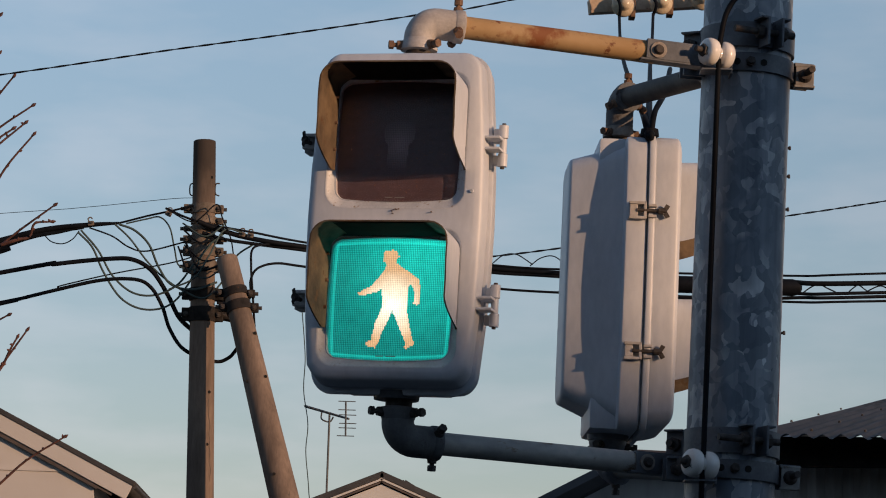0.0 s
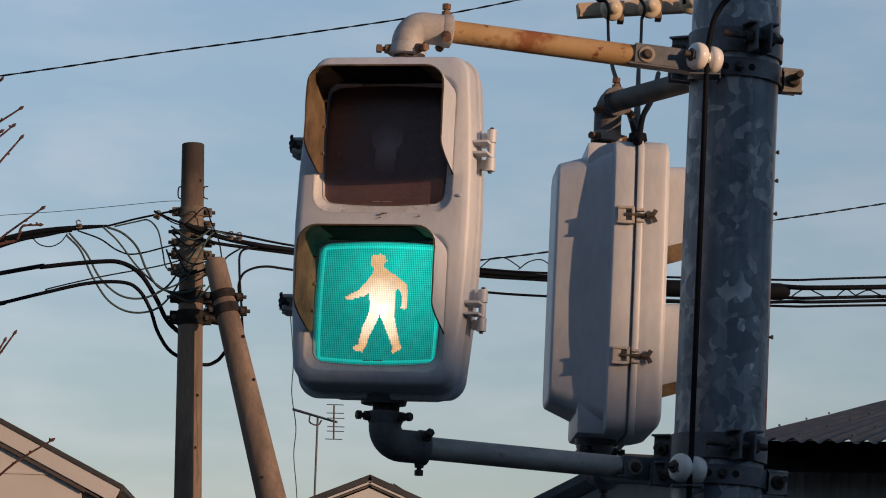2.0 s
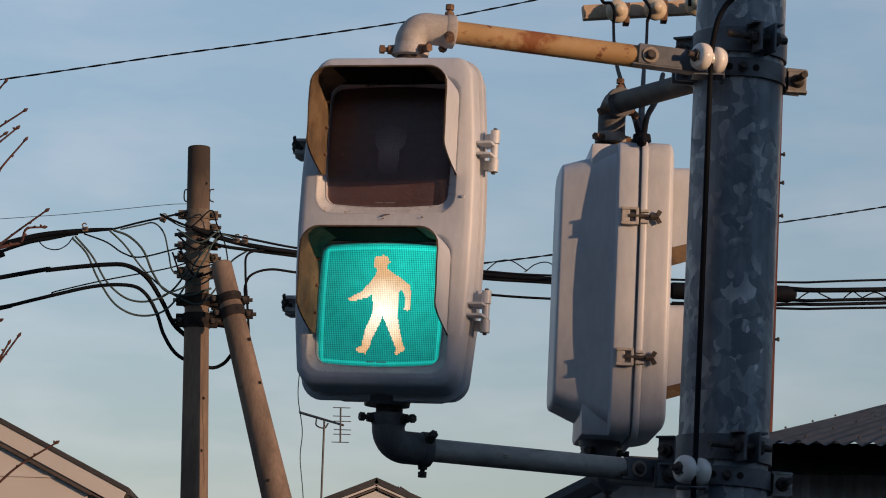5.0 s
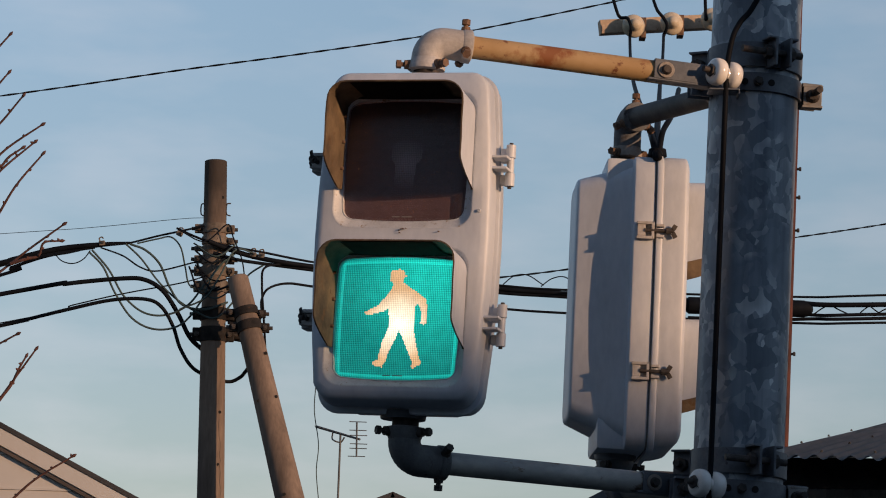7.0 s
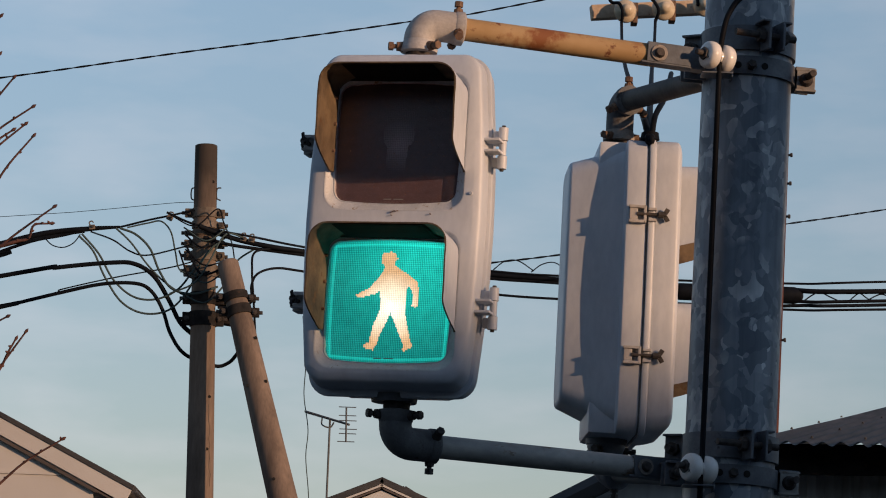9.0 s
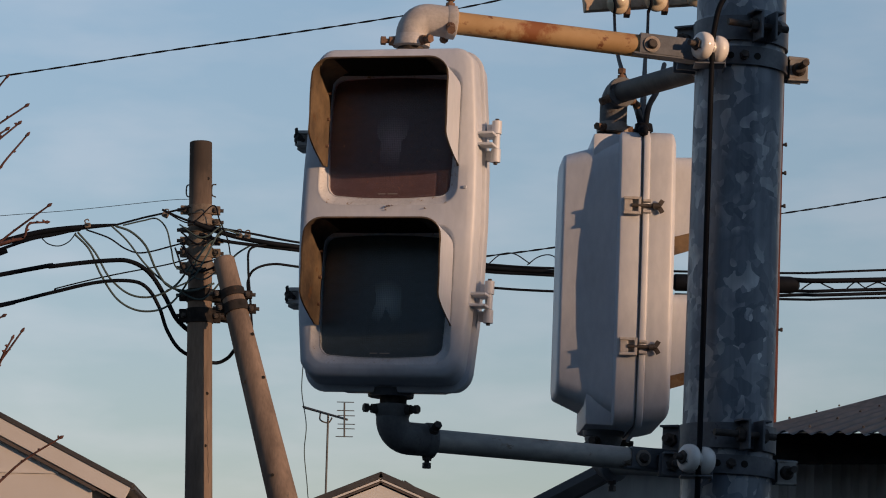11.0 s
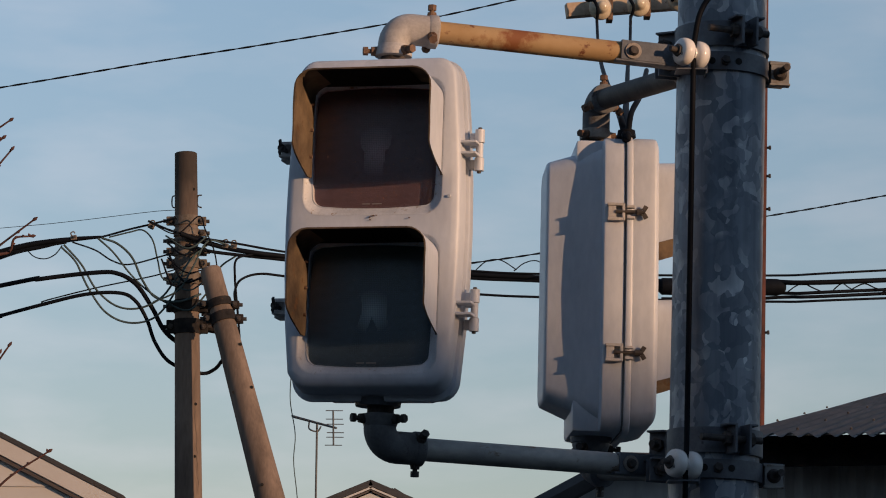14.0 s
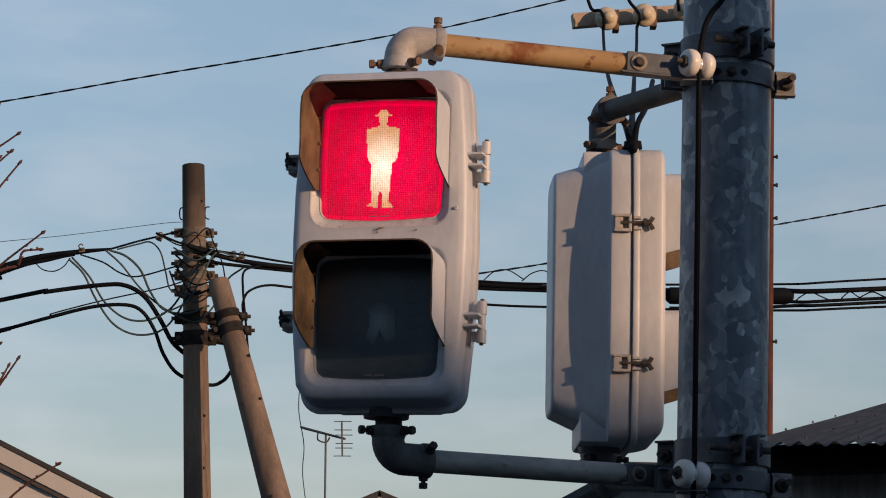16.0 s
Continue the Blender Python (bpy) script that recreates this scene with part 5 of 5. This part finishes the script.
# ---- houses ----
def gable_house(name, label, apex, half, drop, depth, wall_mat, rake, board, strip, turn=0.0, seam=False, inset=0.38, lift=0.02):
    """A house whose gable end faces the street; apex is the ridge end, half and drop run from it to the eaves."""
    ob = empty(name, Matrix.Translation(apex) @ Matrix.Rotation(radians(turn), 4, "Z"), label, "house")
    zg = -apex[2]
    w = half * 0.90
    bm = bmesh.new()
    prof = [(-w, zg), (w, zg), (w, -drop * 0.92 - 0.12), (0, -0.12), (-w, -drop * 0.92 - 0.12)]
    rings(bm, [[(x, inset, z) for x, z in prof], [(x, depth, z) for x, z in prof]])
    wall = part("wall", bm, wall_mat, ob)
    for s in (-1, 1):
        ang = math.atan2(drop, half)
        run = math.hypot(half, drop)
        t = Matrix.Rotation(s * ang, 4, "Y")
        bm = bmesh.new()
        add_box(bm, t @ Vector((s * run / 2, depth / 2 + 0.058, lift)), (run + 0.06, depth + 0.1, rake), t, bevel=0.006)
        roof = part("roof", bm, ROOF_DARK, ob, "dark metal roof slope")
        bm = bmesh.new()
        add_box(bm, t @ Vector((s * (run / 2 - 0.01), 0.03, -rake / 2 - board / 2 + 0.015)), (run + 0.06, 0.03, board), t, bevel=0.004)
        part("bargeboard", bm, wall_mat, roof, "cream bargeboard")
        bm = bmesh.new()
        add_box(bm, t @ Vector((s * (run / 2 - 0.03), inset / 2 + 0.03, -rake / 2 - board)), (run - 0.10, inset + 0.02, 0.012), t)
        part("soffit", bm, TRIM_BROWN, roof)
        # thin dark strip along the bargeboard's lower edge
        bm = bmesh.new()
        add_box(bm, t @ Vector((s * (run / 2 - 0.06), inset - 0.02, -rake / 2 - board - strip / 2)), (run - 0.25, 0.03, strip), t)
        part("under_strip", bm, TRIM_BROWN, roof, "dark brown strip below the bargeboard")
        bm = bmesh.new()
        gx, gz = s * (half + 0.015), -drop - 0.035
        add_tube(bm, [(gx, 0.02, gz), (gx, depth + 0.05, gz)], 0.018, 12)
        part("gutter", bm, ROOF_DARK, roof, "dark slim gutter")
    if seam:
        for k in range(1, 40):
            z = -0.3 - k * 0.24
            if z < zg:
                break
            x = min(w, (-0.14 - z) / drop * half * 0.97)
            bm = bmesh.new()
            add_box(bm, (0, inset - 0.004, z), (2 * x - 0.05, 0.012, 0.016))
            part("siding_lap", bm, wall_mat, wall)
        bm = bmesh.new()
        add_box(bm, (0.0, inset - 0.01, -1.6), (0.02, 0.03, 2.8))
        part("corner_trim", bm, TRIM_GREY, wall)
    return ob


gable_house("house", "cream sided house with dark rake roof in evening sun", (-4.697, 21.228, 4.938), 2.62, 1.32, 9.0, SIDING, 0.036, 0.130, 0.016, seam=True, inset=0.045, lift=-0.010)
gable_house("house", "small cream gabled house with dark roof, lit by evening sun", (-0.7654, 44.899, 6.095), 2.4, 1.0, 9.0, SIDING, 0.09, 0.03, 0.02, inset=0.05)
gable_house("house", "dark-roofed house end behind the cream gable", (-0.5013, 51.907, 6.665), 1.6, 0.95, 6.0, SIDING, 0.12, 0.03, 0.02, inset=0.05)

# ---- television antenna on its mast ----
A_O = Vector((-1.617, 46.737, 7.178))
ant = empty("tv_antenna", Matrix.Translation(A_O), "grey television antenna on a thin roof mast", "antenna")
bm = bmesh.new()
add_rod(bm, off((-1.618, 46.733, 7.203), A_O), off((-1.631, 46.970, 5.872), A_O), 0.016, seg=8)
add_rod(bm, off((-1.631, 46.970, 5.872), A_O), off((-1.635, 46.992, 5.746), A_O), 0.02, seg=8)
part("mast_pole", bm, ANTENNA_GREY, ant)
bm = bmesh.new()
add_rod(bm, off((-2.006, 47.113, 7.348), A_O), off((-1.314, 46.348, 7.081), A_O), 0.021, 0.017, seg=8)
part("boom", bm, ANTENNA_GREY, ant)
bm = bmesh.new()
add_rod(bm, off((-1.365, 46.304, 7.33), A_O), off((-1.355, 46.395, 6.821), A_O), 0.014, seg=6)
part("reflector_bar", bm, ANTENNA_GREY, ant)
for spot in ((-1.348, 46.302, 7.339), (-1.344, 46.325, 7.214), (-1.333, 46.338, 7.139), (-1.328, 46.360, 7.014), (-1.334, 46.372, 6.947), (-1.356, 46.393, 6.829)):
    bm = bmesh.new()
    add_rod(bm, off(spot, A_O) - Vector((0.13, 0, 0)), off(spot, A_O) + Vector((0.13, 0, 0)), 0.007, seg=6)
    part("element", bm, ANTENNA_GREY, ant)
for k in range(9):
    t = k / 9
    c = off((-1.989, 47.115, 7.34), A_O).lerp(off((-1.419, 46.442, 7.123), A_O), t)
    bm = bmesh.new()
    add_rod(bm, c + Vector((-0.03, -0.16, 0)), c + Vector((0.03, 0.16, 0)), 0.006, seg=6)
    part("element", bm, ANTENNA_GREY, ant)
bm = bmesh.new()
add_tube(bm, bend([off((-1.738, 46.731, 7.215), A_O), off((-1.735, 46.749, 7.114), A_O), off((-1.614, 46.755, 7.077), A_O), off((-1.557, 46.742, 7.154), A_O)], 6), 0.012, 6)
part("clamp_loop", bm, ANTENNA_GREY, ant)

# ---- shed with a corrugated roof ----
EAVE = Vector((1.293, 12.945, 3.080))
E_WAY = Vector((math.cos(radians(12)), -math.sin(radians(12)), -0.012)).normalized()
SLOPE = Vector((math.sin(radians(12)) * 0.99, math.cos(radians(12)) * 0.99, 0.145)).normalized()
shed = empty("shed", Matrix.Translation((EAVE.x, EAVE.y, 0)), "old shed with rusty corrugated roof and sheet walls", "shed")
SHED_O = Vector((EAVE.x, EAVE.y, 0))
up_n = E_WAY.cross(SLOPE).normalized()
bm = bmesh.new()
PITCH, AMP, WAVES = 0.076, 0.010, 60
cols = WAVES * 8
rows_v = []
for j in range(13):
    row = []
    for i in range(cols + 1):
        s = i / 8 * PITCH
        row.append(EAVE - SHED_O + E_WAY * s + SLOPE * (j * 1.2) + up_n * (AMP * math.sin(2 * math.pi * i / 8) + 0.0015 * math.sin(i * 0.31 + j)))
    rows_v.append(row)
rings(bm, rows_v, close=False)
bmesh.ops.solidify(bm, geom=bm.faces[:], thickness=0.004)
roof = part("roof", bm, SHED_ROOF, shed, "corrugated sheet roof with rust", smooth=50)
for i in range(16):
    for j in range(4):
        p = EAVE - SHED_O + E_WAY * (i * PITCH * 3 + PITCH * 0.25) + SLOPE * (0.35 + j * 1.5) + up_n * (AMP + 0.002)
        bm = bmesh.new()
        add_rod(bm, p, p + up_n * 0.010, 0.007, 0.004, seg=8)
        part("roof_screw", bm, DARK_BOLT, roof)
bm = bmesh.new()
c0 = EAVE - SHED_O + SLOPE * 0.42
loops = []
for z in (0.0, 1.4, c0.z - 0.018):
    loops.append([Vector((c0.x, c0.y, 0)) + Vector((E_WAY.x, E_WAY.y, 0)) * (i * 0.019 - 0.10) + Vector((0.2, 0.98, 0)) * (0.010 * math.sin(2 * math.pi * i / 4)) + Vector((0, 0, z)) for i in range(240)])
rings(bm, loops, close=False)
bmesh.ops.solidify(bm, geom=bm.faces[:], thickness=0.003)
part("wall", bm, SHED_WALL, shed, "dark corrugated sheet wall")
# near-black board added under the eave in place of its deep shade
bm = bmesh.new()
turn = Matrix.Rotation(radians(-12), 4, "Z")
add_box(bm, EAVE - SHED_O + E_WAY * 2.3 + SLOPE * 0.27 + up_n * -0.052, (4.6, 0.04, 0.13), turn, bevel=0.004)
part("eave_shade_board", bm, CLAMP, shed, "near-black board added for the shade under the eave")
bm = bmesh.new()
side = Vector((SLOPE.x, SLOPE.y, 0)).normalized()
lo, hi = c0.z - 0.06, c0.z - 0.06 + 0.85
p0 = Vector((c0.x, c0.y, 0)) + E_WAY * -0.10
p1 = p0 + side * 6.2
rings(bm, [[p0, p1, p1 + Vector((0, 0, hi)), p0 + Vector((0, 0, lo))], [q + E_WAY * 0.05 for q in (p0, p1, p1 + Vector((0, 0, hi)), p0 + Vector((0, 0, lo)))]])
part("side_wall", bm, SHED_WALL, shed)
bm = bmesh.new()
q0 = p0 + E_WAY * 4.5
rings(bm, [[q0, q0 + side * 6.2, q0 + side * 6.2 + Vector((0, 0, hi)), q0 + Vector((0, 0, lo))], [q + E_WAY * 0.05 for q in (q0, q0 + side * 6.2, q0 + side * 6.2 + Vector((0, 0, hi)), q0 + Vector((0, 0, lo)))]])
part("side_wall", bm, SHED_WALL, shed)
# low dark lean-to roof beside the shed, behind the pole's foot
L_O = Vector((0.9674, 13.960, 3.013))
lean = empty("lean_to_roof", Matrix.Translation((L_O.x, L_O.y, 0)), "dark low lean-to roof beside the shed", "roof")
bm = bmesh.new()
a, b = Vector((0.646, 13.983, 2.884)) - Vector((L_O.x, L_O.y, 0)), Vector((0.8904, 13.957, 3.03)) - Vector((L_O.x, L_O.y, 0))
c = b + Vector((1.0, 0.2, 0))
for p, q in ((a, b), (b, c)):
    rings(bm, [[p, q, Vector((q.x, q.y, 0)), Vector((p.x, p.y, 0))], [v + Vector((0.2, 5, 0)) for v in (p, q, Vector((q.x, q.y, 0)), Vector((p.x, p.y, 0)))]])
part("lean_to_body", bm, SHED_WALL, lean)
bm = bmesh.new()
add_tube(bm, [a + Vector((-0.3, -0.1, -0.12)), b + Vector((0, -0.1, 0.03)), c + Vector((0, -0.1, 0.03))], 0.05, 6)
part("verge", bm, ROOF_DARK, lean, "dark verge trim")

# ---- bare tree whose twigs reach in ----
rng = random.Random(7)
T_O = Vector((-2.75, 9.2, 0))
tree = empty("bare_tree", Matrix.Translation(T_O), "bare winter tree with red-brown budded twigs", "tree")
bm = bmesh.new()
trunk_pts = [(0, 0, 0), (0.03, 0.02, 0.8), (-0.02, 0.03, 1.6), (0.04, 0.0, 2.4), (0.02, 0.02, 3.2), (0.08, 0.0, 4.0)]
add_tube(bm, bend(trunk_pts, 5), [0.075 - 0.065 * k / 25 for k in range(26)], 12)
part("trunk", bm, BARK, tree, smooth=60)
crown = bmesh.new()


def twig(tip, base, r):
    tip, base = off(tip, T_O), off(base, T_O)
    mids = [base.lerp(tip, k / 4) + Vector((rng.uniform(-1, 1), rng.uniform(-1, 1), rng.uniform(-1, 1))) * 0.012 for k in range(1, 4)]
    line = bend([base] + mids + [tip], 6)
    n = len(line)
    add_tube(crown, line, [r * 1.7 - r * 0.9 * k / (n - 1) for k in range(n)], 7)
    for k in range(6, n, 3):
        d = Vector((rng.uniform(-1, 1), rng.uniform(-1, 1), rng.uniform(0, 1))).normalized()
        add_tube(crown, [line[k], line[k] + d * r * 1.5, line[k] + d * r * 3.2], [r * 0.9, r * 1.25, r * 0.2], 6)
    add_tube(crown, [tip, tip + (tip - line[-2]).normalized() * r * 2.5, tip + (tip - line[-2]).normalized() * r * 5], [r * 0.9, r * 1.6, r * 0.3], 6)


for tip, base in (((-1.307, 8.751, 3.744), (-1.541, 8.801, 3.464)), ((-1.307, 8.77, 3.635), (-1.555, 8.815, 3.383)), ((-1.263, 8.782, 3.57), (-1.567, 8.838, 3.253)), ((-1.206, 8.796, 3.49), (-1.596, 8.853, 3.172)), ((-1.226, 8.805, 3.439), (-1.546, 8.858, 3.141)), ((-1.2, 8.811, 3.406), (-1.493, 8.878, 3.03)),
                  ((-1.134, 8.847, 3.207), (-1.57, 8.904, 2.882)), ((-1.142, 8.855, 3.162), (-1.282, 8.867, 3.092)), ((-1.202, 8.911, 2.847), (-1.489, 8.979, 2.466)), ((-1.23, 8.915, 2.825), (-1.317, 8.94, 2.682)),
                  ((-1.259, 8.903, 2.89), (-1.516, 8.927, 2.755)), ((-1.086, 8.964, 2.546), (-1.514, 9.019, 2.24)), ((-1.261, 8.808, 3.422), (-1.356, 8.824, 3.333))):
    twig(tip, base, 0.0034)
for k in range(60):
    z = rng.uniform(1.6, 3.9)
    a = rng.uniform(0, 2 * math.pi)
    length = rng.uniform(0.4, 0.9)
    p = T_O + Vector((0.02, 0.01, z))
    d = Vector((math.cos(a), math.sin(a), rng.uniform(0.5, 1.2))).normalized()
    if d.x > 0.2:
        length *= 0.45
    twig(p + d * length, p, 0.004)
for base in ((-1.541, 8.801, 3.464), (-1.555, 8.815, 3.383), (-1.567, 8.838, 3.253), (-1.596, 8.853, 3.172), (-1.546, 8.858, 3.141), (-1.493, 8.878, 3.03), (-1.57, 8.904, 2.882), (-1.489, 8.979, 2.466), (-1.516, 8.927, 2.755), (-1.514, 9.019, 2.24)):
    b = Vector(base)
    twig(b, T_O + Vector((0.02, 0.0, max(0.9, b.z - 0.9))), 0.006)
part("crown", crown, BARK, tree, "thin budded twigs", smooth=60)

# ---- unseen shade casters added towards the sun: a pole and a long house ----
TOWARDS = Vector((math.cos(SUN_SIDE), -math.sin(SUN_SIDE), 0))
ACROSS = Vector((math.sin(SUN_SIDE), math.cos(SUN_SIDE), 0))
shade_post_at = pole_at(2.6) + TOWARDS * 3.2 - ACROSS * 0.044
shade_post_at.z = 6.5
shaft("utility_pole", shade_post_at, shade_post_at - Vector((0, 0, 1)), 0.072, 0.072, "unseen slim round pole added to shade the signal pole", 0, "utility pole", CONCRETE)
HOUSE_C = Vector((0.2, 5.5, 0)) + TOWARDS * 24
shade_house = empty("house", Matrix.Translation(HOUSE_C) @ Matrix.Rotation(-SUN_SIDE, 4, "Z"), "unseen long plain rendered house added to shade the lower signal", "house")
bm = bmesh.new()
add_box(bm, (3.5, 0, 2.86), (7, 26, 5.72))
part("wall", bm, PLASTER, shade_house)
bm = bmesh.new()
rings(bm, [[(-0.4, y, 5.72), (-0.4, y, 5.90), (3.5, y, 6.665), (7.4, y, 5.90), (7.4, y, 5.72)] for y in (-13.4, 13.4)])
part("roof", bm, ROOF_DARK, shade_house)


# unseen plain blocks added to cut skylight; the last shades the shed wall
for x, y, turn, wide, high in ((-9, -16, 4, 30, 7.0), (-22, 6, 88, 24, 5.5), (13, -14, -12, 18, 9.0), (12.0, 6.6, 56, 5, 3.2)):
    blk = empty("house", Matrix.Translation((x, y, 0)) @ Matrix.Rotation(radians(turn), 4, "Z"), "unseen plain dark block added to cut skylight and sun", "house")
    bm = bmesh.new()
    add_box(bm, (0, 0, high / 2), (wide, 6, high))
    part("wall", bm, BLOCKER_DARK, blk)
    bm = bmesh.new()
    rings(bm, [[(x1, -3.4, high), (x1, 3.4, high), (x1, 3.4, high + 0.15), (x1, 0, high + 1.7), (x1, -3.4, high + 0.15)] for x1 in (-wide / 2 - 0.4, wide / 2 + 0.4)])
    part("roof", bm, ROOF_DARK, blk)
# poles beyond the view that carry the wires
for top in ((-8.174, 26.318, 6.052), (8.222, 27.515, 6.748), (-4.699, 19.552, 5.831), (5.415, 19.184, 7.898), (6.189, 25.417, 7.119)):
    p = Vector(top)
    shaft("utility_pole", p, p - Vector((0, 0, 1)), 0.10, 0.103, "round concrete pole that carries the overhead wires", 0, "utility pole", CONCRETE)


# ---- the lamps go on and off ----
def switch(bars, changes):
    """Turns the bars of one screen: changes are (time, lit) from the clip's start."""
    for bar, z in bars:
        state = changes[0][1]
        rows = [(0.0, pose(0, BOARD_Y, z, 0 if state else -89.9))]
        for t, on in changes[1:]:
            rows.append((t, pose(0, BOARD_Y, z, 0 if state else -89.9)))
            rows.append((t + 1 / 30, pose(0, BOARD_Y, z, 0 if on else -89.9)))
            state = on
        rows.append((16.0, pose(0, BOARD_Y, z, 0 if state else -89.9)))
        walk(bar, rows)


def motions():
    blinks = [(0.0, True)]
    for k in range(10):
        blinks += [(10.3333 + 0.5 * k, False), (10.5333 + 0.5 * k, True)]
    switch(greens_1, blinks + [(15.3333, False)])
    switch(reds_1, [(0.0, False), (15.3333, True)])
    switch(greens_2, [(0.0, False)])
    switch(reds_2, [(0.0, False)])


motions()
